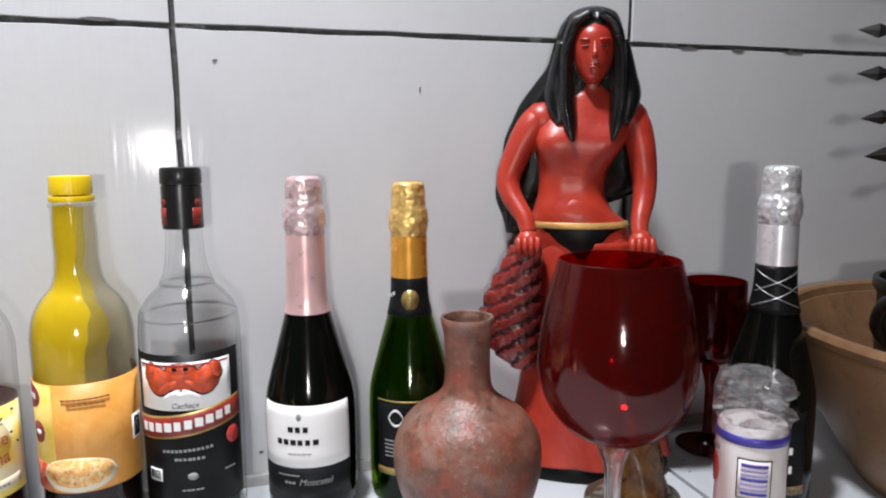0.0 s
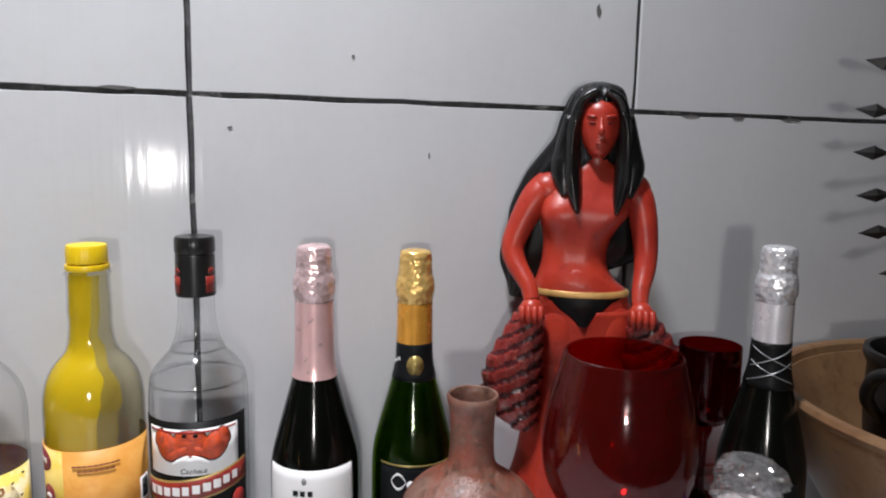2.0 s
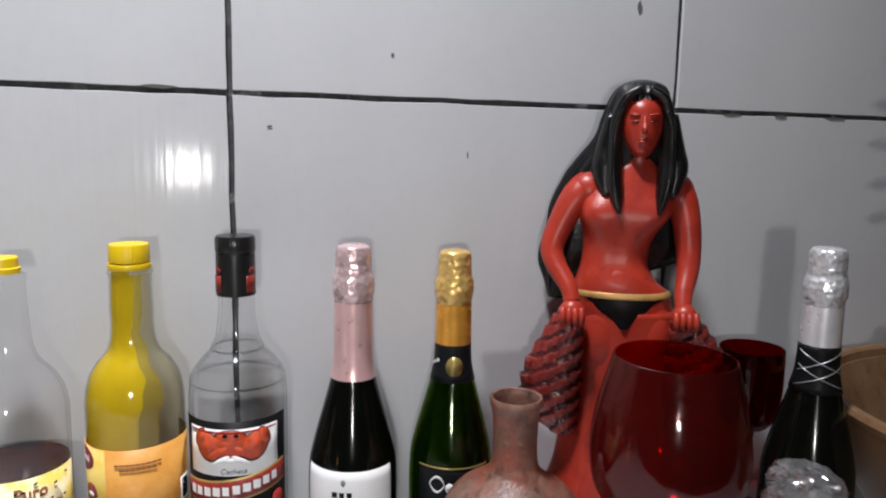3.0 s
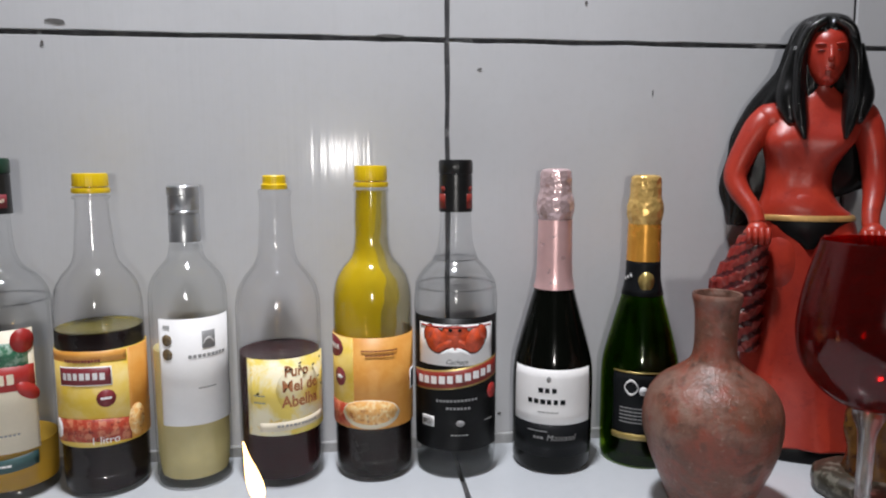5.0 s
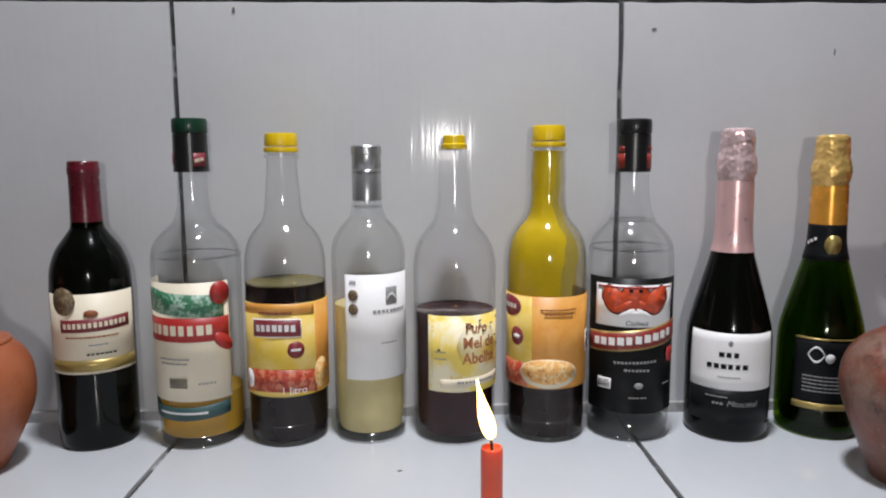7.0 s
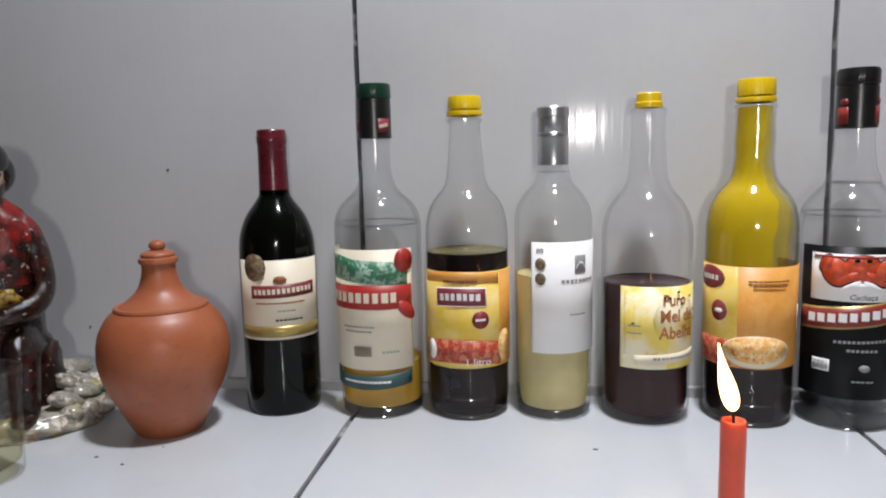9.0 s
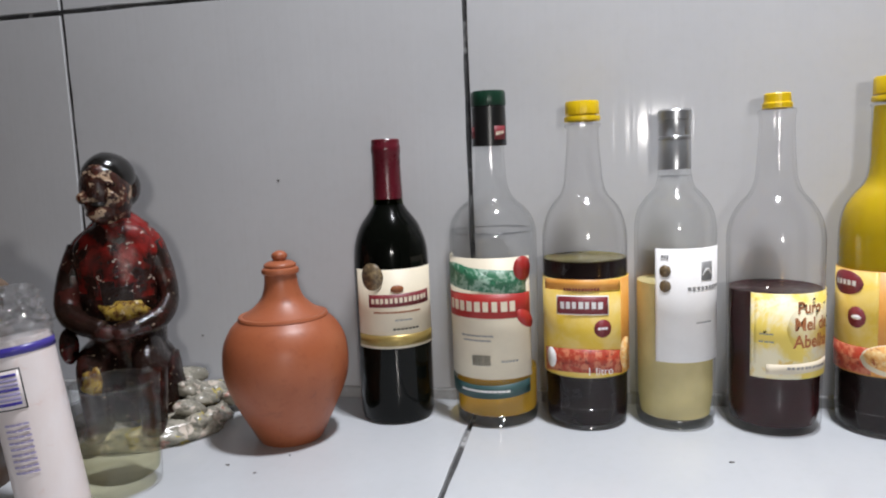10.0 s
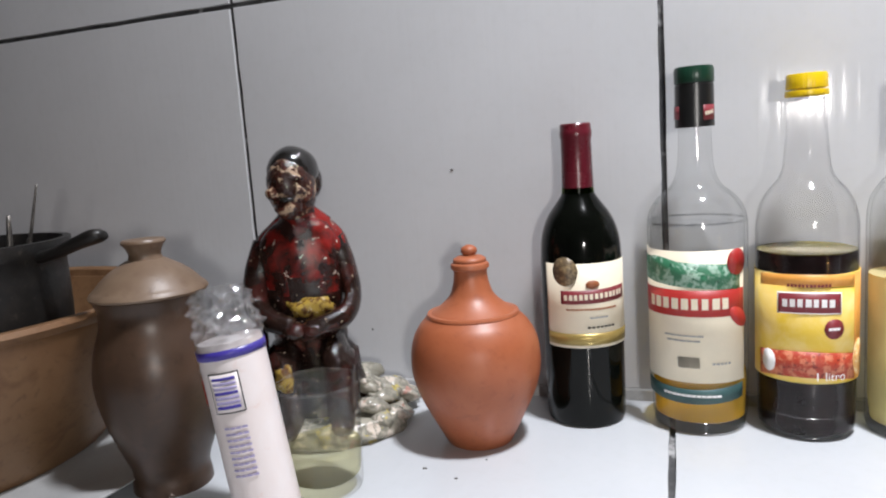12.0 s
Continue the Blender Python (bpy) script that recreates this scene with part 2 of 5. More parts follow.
M_MEL_YELLOW = mottled("honey_label_print", (0.88, 0.68, 0.14), [(30, 0.45, 0.58, (0.90, 0.82, 0.58)), (60, 0.6, 0.7, (0.85, 0.60, 0.12))], 0.5, 0.0)
M_FOOD = mottled("food_print", (0.40, 0.045, 0.02), [(150, 0.47, 0.6, (0.58, 0.20, 0.11)), (220, 0.56, 0.66, (0.14, 0.015, 0.01))], 0.45, 0.0)
M_STEW = mottled("stew_print", (0.80, 0.42, 0.12), [(170, 0.45, 0.6, (0.88, 0.66, 0.34)), (240, 0.56, 0.66, (0.42, 0.12, 0.03))], 0.45, 0.0)
M_FOREST = mottled("forest_print", (0.035, 0.17, 0.085), [(120, 0.48, 0.56, (0.30, 0.44, 0.34)), (200, 0.58, 0.66, (0.01, 0.08, 0.04))], 0.45, 0.0)
M_TEAL = surface("teal_print", (0.035, 0.085, 0.085), 0.45, vary=0.2, relief=0)
M_GOLD_PRINT = surface("gold_print", (0.42, 0.31, 0.10), 0.35, 0.5, vary=0.2, relief=0)
M_SEAL = mottled("brown_seal", (0.11, 0.075, 0.04), [(300, 0.45, 0.6, (0.26, 0.19, 0.10))], 0.4, 0.1)
M_TERRACOTTA = mottled("terracotta", (0.34, 0.095, 0.038), [(14, 0.4, 0.7, (0.39, 0.125, 0.055)), (120, 0.55, 0.75, (0.29, 0.078, 0.032)), (38, 0.60, 0.72, (0.25, 0.075, 0.036))], 0.42, 0.15)
M_OLD_CLAY = mottled("weathered_clay", (0.140, 0.055, 0.033), [(24, 0.44, 0.60, (0.235, 0.052, 0.029)), (17, 0.47, 0.66, (0.225, 0.138, 0.106)), (55, 0.51, 0.66, (0.080, 0.039, 0.026)), (110, 0.55, 0.70, (0.205, 0.058, 0.034)), (210, 0.60, 0.74, (0.26, 0.155, 0.115))], 0.40, 0.8)
M_BROWN_CLAY = mottled("brown_clay", (0.052, 0.029, 0.018), [(12, 0.42, 0.68, (0.078, 0.046, 0.029)), (90, 0.55, 0.75, (0.038, 0.021, 0.013)), (30, 0.55, 0.75, (0.095, 0.052, 0.032))], 0.36, 0.2)
M_LID_CLAY = mottled("lid_clay", (0.150, 0.098, 0.063), [(20, 0.42, 0.68, (0.20, 0.14, 0.095)), (90, 0.55, 0.75, (0.11, 0.066, 0.040))], 0.42, 0.2)
M_BOWL_CLAY = mottled("pale_clay", (0.195, 0.100, 0.046), [(10, 0.4, 0.65, (0.235, 0.132, 0.064)), (45, 0.52, 0.72, (0.155, 0.076, 0.034)), (120, 0.58, 0.75, (0.13, 0.065, 0.032))], 0.5, 0.3)
M_IRON = mottled("dark_iron", (0.008, 0.0075, 0.007), [(60, 0.5, 0.7, (0.016, 0.013, 0.011)), (160, 0.6, 0.75, (0.045, 0.036, 0.030))], 0.42, 0.3)
M_IRON_BRIGHT = surface("worn_iron", (0.20, 0.185, 0.17), 0.35, 0.8, vary=0.4, scale=90, relief=0.3)
M_SKIN_RED = mottled("red_gloss_paint", (0.34, 0.026, 0.015), [(22, 0.4, 0.7, (0.45, 0.042, 0.020)), (60, 0.58, 0.75, (0.26, 0.018, 0.012)), (200, 0.62, 0.75, (0.24, 0.016, 0.011))], 0.36, 0.25)
M_HAIR = surface("black_gloss_paint", (0.006, 0.006, 0.006), 0.20, vary=0.3, relief=0.5, grain=500, depth=0.001, spec=0.55)
# dark red serves shaded frill gaps and eye lines; the next paints pinkish highlights
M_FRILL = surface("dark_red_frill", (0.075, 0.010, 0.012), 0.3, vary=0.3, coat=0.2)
M_FRILL_LIT = mottled("highlit_red_frill", (0.30, 0.030, 0.024), [(90, 0.52, 0.66, (0.42, 0.10, 0.075))], 0.3, 0.3)
M_GILT = surface("gilt_line", (0.62, 0.36, 0.12), 0.4, 0.3, vary=0.3)
M_FIG_FACE = mottled("flecked_figure_face", (0.030, 0.011, 0.008), [(55, 0.50, 0.58, (0.085, 0.022, 0.013)), (110, 0.54, 0.60, (0.42, 0.30, 0.20)), (150, 0.56, 0.60, (0.04, 0.015, 0.01))], 0.13, 1.0)
# last, palest flecks of the dark and red varnish are painted glints
M_FIG_DARK = mottled("varnished_dark_figure", (0.016, 0.008, 0.006), [(38, 0.50, 0.62, (0.050, 0.012, 0.009)), (60, 0.52, 0.70, (0.028, 0.012, 0.007)), (150, 0.665, 0.69, (0.46, 0.38, 0.28))], 0.13, 1.0)
M_FIG_RED = mottled("varnished_red_figure", (0.22, 0.013, 0.010), [(34, 0.40, 0.54, (0.022, 0.008, 0.006)), (60, 0.56, 0.72, (0.08, 0.010, 0.008)), (130, 0.64, 0.665, (0.55, 0.46, 0.38))], 0.13, 1.0)
M_FIG_BLACK = surface("varnished_black_figure", (0.012, 0.011, 0.010), 0.16, vary=0.3, relief=0.4, coat=0.3)
M_FIG_STONE = mottled("painted_stones", (0.36, 0.34, 0.28), [(60, 0.46, 0.54, (0.22, 0.21, 0.17)), (80, 0.55, 0.61, (0.62, 0.55, 0.47)), (45, 0.60, 0.65, (0.55, 0.45, 0.10)), (38, 0.64, 0.69, (0.46, 0.24, 0.19))], 0.2, 0.5)
M_FIG_YELLOW = mottled("varnished_yellow_figure", (0.40, 0.27, 0.05), [(120, 0.46, 0.58, (0.10, 0.04, 0.012)), (160, 0.6, 0.68, (0.55, 0.45, 0.24))], 0.14, 0.8)
M_FIG_BROWN = mottled("varnished_brown_figure", (0.07, 0.028, 0.010), [(60, 0.45, 0.6, (0.12, 0.055, 0.013)), (90, 0.58, 0.66, (0.03, 0.012, 0.008))], 0.16, 0.4)
M_FIG_MOSS = mottled("mottled_dark_base", (0.045, 0.040, 0.028), [(120, 0.52, 0.60, (0.15, 0.14, 0.11)), (80, 0.58, 0.66, (0.10, 0.045, 0.03))], 0.3, 0.4)
M_WRAP_BODY = mottled("candle_wrapper", (0.74, 0.66, 0.64), [(16, 0.4, 0.7, (0.78, 0.74, 0.74)), (60, 0.62, 0.74, (0.70, 0.56, 0.52))], 0.3, 0.08)
M_WRAP_CLEAR = clear("crumpled_wrap", (0.99, 0.99, 0.99), veil=0.92, cloud=((0.85, 0.86, 0.88), 0.035), gloss=0.22, edge=0.7, rim_tone=0.85)
M_PURPLE = surface("purple_print", (0.055, 0.040, 0.30), 0.35, vary=0.1, relief=0)
M_LILAC = surface("lilac_print", (0.36, 0.32, 0.52), 0.4, vary=0.1, relief=0)
M_WAX = surface("orange_wax", (0.72, 0.10, 0.045), 0.4, vary=0.08, relief=0.1, scale=60)
M_WICK = surface("burnt_wick", (0.015, 0.012, 0.010), 0.9)
M_FLAME = glowing("flame", (1.0, 0.56, 0.19), 8.5)
for key, value in (("Subsurface Weight", 0.6), ("Subsurface Radius", (0.02, 0.006, 0.003)), ("Subsurface Scale", 1.0)):
    M_WAX.node_tree.nodes["Principled BSDF"].inputs[key].default_value = value
M_PLATE = surface("grey_enamel", (0.42, 0.43, 0.43), 0.2, vary=0.1, scale=12, relief=0.03)
M_LIP = surface("vase_inside", (0.20, 0.10, 0.065), 0.8)


# ---- mesh helpers ----
def part(name, bm, material, parent=None, label="", smooth=True):
    """One mesh object out of bm, under a thing or a part."""
    me = bpy.data.meshes.new(name)
    bmesh.ops.recalc_face_normals(bm, faces=bm.faces)
    if smooth:
        for f in bm.faces:
            f.smooth = True
    bm.to_mesh(me)
    bm.free()
    for mm in (material if isinstance(material, (list, tuple)) else [material]):
        me.materials.append(mm)
    ob = new(name, me)
    if parent:
        ob.parent = parent
    return tagged(ob, label) if label else ob


def thing(name, place, label, category, group="", turn=0.0):
    ob = new(name)
    ob.empty_display_size = 0.02
    ob.matrix_world = pose(*place, 0, 0, turn)
    return tagged(ob, label, category, group)


def glide(pts, n=5):
    """A smooth line through points of any dimension (Catmull-Rom)."""
    out = []
    for i in range(len(pts) - 1):
        p0, p1, p2, p3 = pts[max(i - 1, 0)], pts[i], pts[i + 1], pts[min(i + 2, len(pts) - 1)]
        for k in range(n):
            t = k / n
            out.append(tuple(0.5 * (2 * b + (c - a) * t + (2 * a - 5 * b + 4 * c - d) * t * t + (3 * b - a - 3 * c + d) * t ** 3)
                             for a, b, c, d in zip(p0, p1, p2, p3)))
    out.append(tuple(pts[-1]))
    return out


def lathe(profile, seg=56, wobble=None, bm=None, centre=(0, 0)):
    """Turns a line of (radius, height) round the z axis; sharp corners stay sharp. wobble(angle, r, z) gives a factor on r."""
    bm = bm or bmesh.new()
    rings = []
    for r, z in profile:
        if r <= 1e-6:
            rings.append([bm.verts.new((centre[0], centre[1], z))])
        else:
            ring = []
            for k in range(seg):
                a = 2 * math.pi * k / seg
                f = wobble(a, r, z) if wobble else 1.0
                ring.append(bm.verts.new((centre[0] + r * f * math.sin(a), centre[1] - r * f * math.cos(a), z)))
            rings.append(ring)
    for i in range(len(rings) - 1):
        a, b = rings[i], rings[i + 1]
        for k in range(seg):
            j = (k + 1) % seg
            quad = [a[k % len(a)], a[j % len(a)], b[j % len(b)], b[k % len(b)]]
            quad = list(dict.fromkeys(quad))
            if len(quad) > 2:
                bm.faces.new(quad)
    for i in range(1, len(profile) - 1):
        (r0, z0), (r1, z1), (r2, z2) = profile[i - 1:i + 2]
        u, v = Vector((r1 - r0, z1 - z0)), Vector((r2 - r1, z2 - z1))
        if u.length > 1e-7 and v.length > 1e-7 and u.angle(v) > 0.6 and len(rings[i]) > 1:
            ring = rings[i]
            for k in range(seg):
                e = bm.edges.get((ring[k], ring[(k + 1) % seg]))
                if e:
                    e.smooth = False
    return bm


def radius_at(profile, z):
    for (r0, z0), (r1, z1) in zip(profile, profile[1:]):
        if min(z0, z1) <= z <= max(z0, z1) and abs(z1 - z0) > 1e-9:
            return r0 + (r1 - r0) * (z - z0) / (z1 - z0)
    return profile[-1][0]


def shell(profile, wall=0.0022, floor_thick=0.006):
    """A closed hollow body of glass from its outer line, which starts at the foot and ends at the mouth."""
    inner = [(max(r - wall, 0.002), z) for r, z in profile if z > floor_thick]
    r0 = max(radius_at(profile, floor_thick + 0.001) - wall - 0.003, 0.002)
    foot = [(0, 0.0025), (profile[0][0] * 0.7, 0.0012)]
    return foot + list(profile) + inner[::-1] + [(r0, floor_thick), (0, floor_thick + 0.002)]


def filling(profile, level, low=0.006, wall=0.0022):
    """Liquid that fills such a body up to a level."""
    pts = [(max(r - wall + 0.0004, 0.001), z) for r, z in profile if low < z < level]
    r = radius_at(profile, level) - wall + 0.0004
    first = max(radius_at(profile, low + 0.001) - wall - 0.002, 0.002)
    return [(0, low), (first, low)] + pts + [(r, level), (r * 0.96, level - 0.0006), (0, level - 0.0006)]


def strip(r, lo, hi, u0, u1, n, bulge=None, thick=0.0003, turn=0.0, steps=1):
    """A patch that lies on a cylinder of radius r. u runs round it in metres, lo(u) and hi(u) are its edges in height."""
    bm = bmesh.new()
    cols = []
    for i in range(n + 1):
        u = u0 + (u1 - u0) * i / n
        a = math.radians(turn) + u / r
        row = []
        for k in range(steps + 1):
            z = lo(u) + (hi(u) - lo(u)) * k / steps
            rr = r if bulge is None else bulge(z)
            row.append([bm.verts.new((q * math.sin(a), -q * math.cos(a), z)) for q in (rr, rr + thick)])
        cols.append(row)
    for A, B in zip(cols, cols[1:]):
        for k in range(steps):
            bm.faces.new((A[k][1], B[k][1], B[k + 1][1], A[k + 1][1]))
            bm.faces.new((A[k][0], A[k + 1][0], B[k + 1][0], B[k][0]))
        bm.faces.new((A[0][0], B[0][0], B[0][1], A[0][1]))
        bm.faces.new((A[steps][1], B[steps][1], B[steps][0], A[steps][0]))
    for row in (cols[0], cols[-1]):
        for k in range(steps):
            bm.faces.new((row[k][0], row[k][1], row[k + 1][1], row[k + 1][0]))
    return bm


def band(name, r, z0, z1, a0, a1, mm, parent, lift=0.0004, label="", bulge=None, steps=1):
    """A rectangle of paper or print on a cylinder, between two angles in degrees (0 faces the room)."""
    rr = r + lift
    w = math.radians(a1 - a0) * rr
    f = None if bulge is None else (lambda z: bulge(z) + lift)
    return part(name, strip(rr, lambda u: z0, lambda u: z1, 0, w, max(4, int(abs(a1 - a0) / 4)), f, turn=a0, steps=steps), mm, parent, label)


def oval(name, r, ang, z, ru, rz, mm, parent, lift=0.0008, label="", lean=0.0):
    rr = r + lift

    def edge(sign):
        return lambda u: z + lean * u + sign * rz * math.sqrt(max(0.0, 1 - (u / ru) ** 2))
    return part(name, strip(rr, edge(-1), edge(1), -ru * 0.998, ru * 0.998, 18, turn=ang), mm, parent, label)


def ribbon(name, r, ang, z, half, tall, mm, parent, lift=0.0008, bow=0.0, lean=0.0, label=""):
    """A bowed band: bow lifts its middle, lean its far end."""
    rr = r + lift
    f = lambda u: z + lean * u / half + bow * (1 - (u / half) ** 2)
    return part(name, strip(rr, lambda u: f(u) - tall / 2, lambda u: f(u) + tall / 2, -half, half, 18, turn=ang), mm, parent, label)


def bars(name, r, ang, z, width, tall, count, mm, parent, lift=0.0011, lean=0.0, seed=1, bow=0.0, upright=True):
    """Rows of plain thin bars in place of writing, joined into one print."""
    rnd = random.Random(seed)
    bm = bmesh.new()
    rr = r + lift
    step = width / count

    def put(u0, u1, lo, hi):
        um = (u0 + u1) / 2
        mid = z + lean * um / (width / 2) + bow * (1 - (um / (width / 2)) ** 2)
        tmp = strip(rr, lambda u: mid + lo, lambda u: mid + hi, u0, u1, 2, turn=ang, thick=0.0002)
        me = bpy.data.meshes.new("tmp")
        tmp.to_mesh(me)
        tmp.free()
        bm.from_mesh(me)
        bpy.data.meshes.remove(me)

    for i in range(count):
        u0, w, h = -width / 2 + i * step, step * rnd.uniform(0.66, 0.84), tall / 2
        if not upright:
            put(u0, u0 + step * 0.88, -h, h)
            continue
        if name == "barcode":
            put(u0, u0 + w * 0.22, -h, h)
            put(u0 + w * 0.55, u0 + w * 0.80, -h, h)
        else:
            put(u0, u0 + w * 0.92, -h * 0.78, h * 0.78)
    return part(name, bm, mm, parent, smooth=False)


def words(name, body, r, ang, z, size, mm, parent, lift=0.0011, squeeze=1.0, slant=0.0, bold=0.0):
    """Raised print of real words, wrapped on the cylinder."""
    cu = bpy.data.curves.new("tmp", "FONT")
    cu.body, cu.size, cu.align_x, cu.align_y, cu.resolution_u = body, size, "CENTER", "CENTER", 3
    cu.offset = bold
    tmp = bpy.data.objects.new("tmp", cu)
    me = bpy.data.meshes.new_from_object(tmp)
    bm = bmesh.new()
    bm.from_mesh(me)
    rr = r + lift
    for v in bm.verts:
        u, h = v.co.x * squeeze + slant * v.co.y, v.co.y
        a = math.radians(ang) + u / rr
        v.co = (rr * math.sin(a), -rr * math.cos(a), z + h)
    bpy.data.objects.remove(tmp)
    bpy.data.curves.remove(cu)
    bpy.data.meshes.remove(me)
    return part(name, bm, mm, parent, smooth=False)


def box(bm, x0, x1, y0, y1, z0, z1, mi=0, bevel=0.0):
    m = Matrix.Translation(((x0 + x1) / 2, (y0 + y1) / 2, (z0 + z1) / 2)) @ Matrix.Diagonal((x1 - x0, y1 - y0, z1 - z0, 1))
    made = bmesh.ops.create_cube(bm, size=1.0, matrix=m)["verts"]
    if bevel:
        edges = list({e for v in made for e in v.link_edges})
        bmesh.ops.bevel(bm, geom=edges, offset=bevel, segments=2, affect="EDGES", profile=0.5)
    return bm


def blob(bm, centre, radii, mi=0, turn=(0, 0, 0), seg=20, rough=0.0):
    m = Matrix.LocRotScale(centre, Euler([radians(a) for a in turn]), radii)
    made = bmesh.ops.create_uvsphere(bm, u_segments=seg, v_segments=max(8, seg * 2 // 3), radius=1.0)["verts"]
    for v in made:
        if rough:
            v.co *= 1 + rough * noise.noise(v.co * 1.7 + Vector(centre) * 60)
        v.co = m @ v.co
    for f in {f for v in made for f in v.link_faces}:
        f.material_index = mi


def loft(bm, secs, mi=0, seg=32, fn=None, n=4, pick=None):
    """A body through level ellipses (x, y, z, rx, ry). fn(angle, t) gives a factor on the radii, pick(angle, t) a material."""
    rows = glide(secs, n)
    rings = []
    for i, (x, y, z, rx, ry) in enumerate(rows):
        t = i / (len(rows) - 1)
        ring = []
        for k in range(seg):
            a = 2 * math.pi * k / seg
            f = fn(a, t) if fn else 1.0
            ring.append(bm.verts.new((x + rx * f * math.sin(a), y - ry * f * math.cos(a), z)))
        rings.append(ring)
    for i in range(len(rings) - 1):
        for k in range(seg):
            j = (k + 1) % seg
            f = bm.faces.new((rings[i][k], rings[i][j], rings[i + 1][j], rings[i + 1][k]))
            f.material_index = pick(2 * math.pi * k / seg, i / (len(rings) - 1)) if pick else mi
    for ring in (rings[0], rings[-1]):
        f = bm.faces.new(ring)
        f.material_index = mi


def tube(bm, pts, mi=0, seg=12, n=5, flat=1.0):
    """A limb or rod through points (x, y, z, r)."""
    rows = glide(pts, n)
    rings = []
    s = None
    for i, (x, y, z, r) in enumerate(rows):
        a, b = Vector(rows[max(i - 1, 0)][:3]), Vector(rows[min(i + 1, len(rows) - 1)][:3])
        d = (b - a).normalized()
        if s is None:
            s = d.cross(Vector((0.31, 0.2, 0.93)))
            if s.length < 0.1:
                s = d.cross(Vector((1, 0, 0)))
        s = (s - d * s.dot(d)).normalized()
        w = s.cross(d)
        rings.append([bm.verts.new(Vector((x, y, z)) + r * (math.cos(q) * s + flat * math.sin(q) * w)) for q in (2 * math.pi * k / seg for k in range(seg))])
    for A, C in zip(rings, rings[1:]):
        for k in range(seg):
            j = (k + 1) % seg
            bm.faces.new((A[k], A[j], C[j], C[k])).material_index = mi
    for ring in (rings[0], rings[-1]):
        bm.faces.new(ring).material_index = mi


# ---- the setting ----
TILE, ROW, JOINT = 0.47, 0.45, 0.0055


def plain_slab(name, x0, x1, y0, y1, z0, z1, mm, label):
    bm = bmesh.new()
    box(bm, x0, x1, y0, y1, z0, z1)
    return tagged(part(name, bm, mm, smooth=False), label, "", "", "structure")


wall_back = plain_slab("wall_back", -2.35, 2.35, 0.004, 0.16, -0.90, 1.80, M_GROUT, "pale grey glazed tile wall with dark grout joints")
ledge = plain_slab("ledge", -2.35, 2.35, -0.62, 0.004, -0.12, -0.004, M_GROUT, "wide tiled ledge in bluish white glaze")
plain_slab("wall_left", -2.50, -2.35, -3.0, 0.16, -0.90, 1.80, M_PLASTER, "plain pale plaster wall")
plain_slab("wall_right", 2.35, 2.50, -3.0, 0.16, -0.90, 1.80, M_PLASTER, "plain pale plaster wall")
plain_slab("wall_front", -2.35, 2.35, -3.15, -3.0, -0.90, 1.80, M_PLASTER, "plain pale plaster wall")
plain_slab("floor", -2.50, 2.50, -3.15, 0.16, -1.00, -0.90, M_PLASTER, "plain pale floor below the ledge")
plain_slab("ceiling", -2.50, 2.50, -3.15, 0.16, 1.80, 1.90, M_PLASTER, "plain pale ceiling")
bm = bmesh.new()
box(bm, -2.35, 2.35, -0.0045, 0.004, -0.003, 0.0115, bevel=0.0015)
tagged(part("trim", bm, M_MORTAR, smooth=False), "rough grey mortar strip at the foot of the wall", "", "", "structure")


def tile_piece(width, tall, thick, seed):
    """A tile lying in x and z, its face towards -y, with slightly uneven cut edges."""
    bm = bmesh.new()
    n = 14
    rim = []
    for side in range(4):
        for k in range(n):
            t = k / n
            x, z = [(t, 0), (1, t), (1 - t, 1), (0, 1 - t)][side]
            rim.append((x * width, z * tall))
    rings = []
    for inset, y in ((0.0, thick), (0.0, 0.0005), (0.0002, 0.0001), (0.0005, 0.0)):
        ring = []
        for x, z in rim:
            j = 0.0011 * noise.noise((x * 42 + seed * 7.3, z * 42, seed * 3.1)) + 0.0006 * noise.noise((x * 160, z * 160, seed))
            cx, cz = width / 2, tall / 2
            sx = -1 if x < 1e-6 else (1 if x > width - 1e-6 else 0)
            sz = -1 if z < 1e-6 else (1 if z > tall - 1e-6 else 0)
            ring.append(bm.verts.new((x - cx - sx * (inset - j), y, z - cz - sz * (inset - j))))
        rings.append(ring)
    for A, B in zip(rings, rings[1:]):
        for k in range(len(rim)):
            j = (k + 1) % len(rim)
            bm.faces.new((A[k], A[j], B[j], B[k]))
    bm.faces.new(rings[-1])
    return bm


# ---- bottles ----
def still_life_bottle(name, place, label, group, outer, glass, liquid=None, wall=0.0022, floor_thick=0.006, turn=0.0):
    """A hollow bottle with its filling."""
    ob = thing(name, place, label, "bottle", group, turn)
    bm = lathe(shell(outer, wall, floor_thick))
    for i, f in enumerate(bm.faces):
        f.material_index = 1 if i >= 56 * (len(outer) + 2) else 0
    part("body", bm, [glass, M_INNER], ob)
    if floor_thick >= 0.010:
        r = outer[2][0]
        part("base", lathe([(0, 0.0015), (r * 0.86, 0.0012), (r * 0.955, 0.004), (r * 0.962, floor_thick * 0.72), (r * 0.90, floor_thick * 0.93), (r * 0.5, floor_thick * 0.98), (0, floor_thick * 0.80)]), M_BASE, ob, "thick glass base")
    if liquid:
        level, mm, text = liquid
        part("liquid", lathe(filling(outer, level, floor_thick, wall)), mm, ob, text)
    return ob


ROWG = "bottles along the wall"


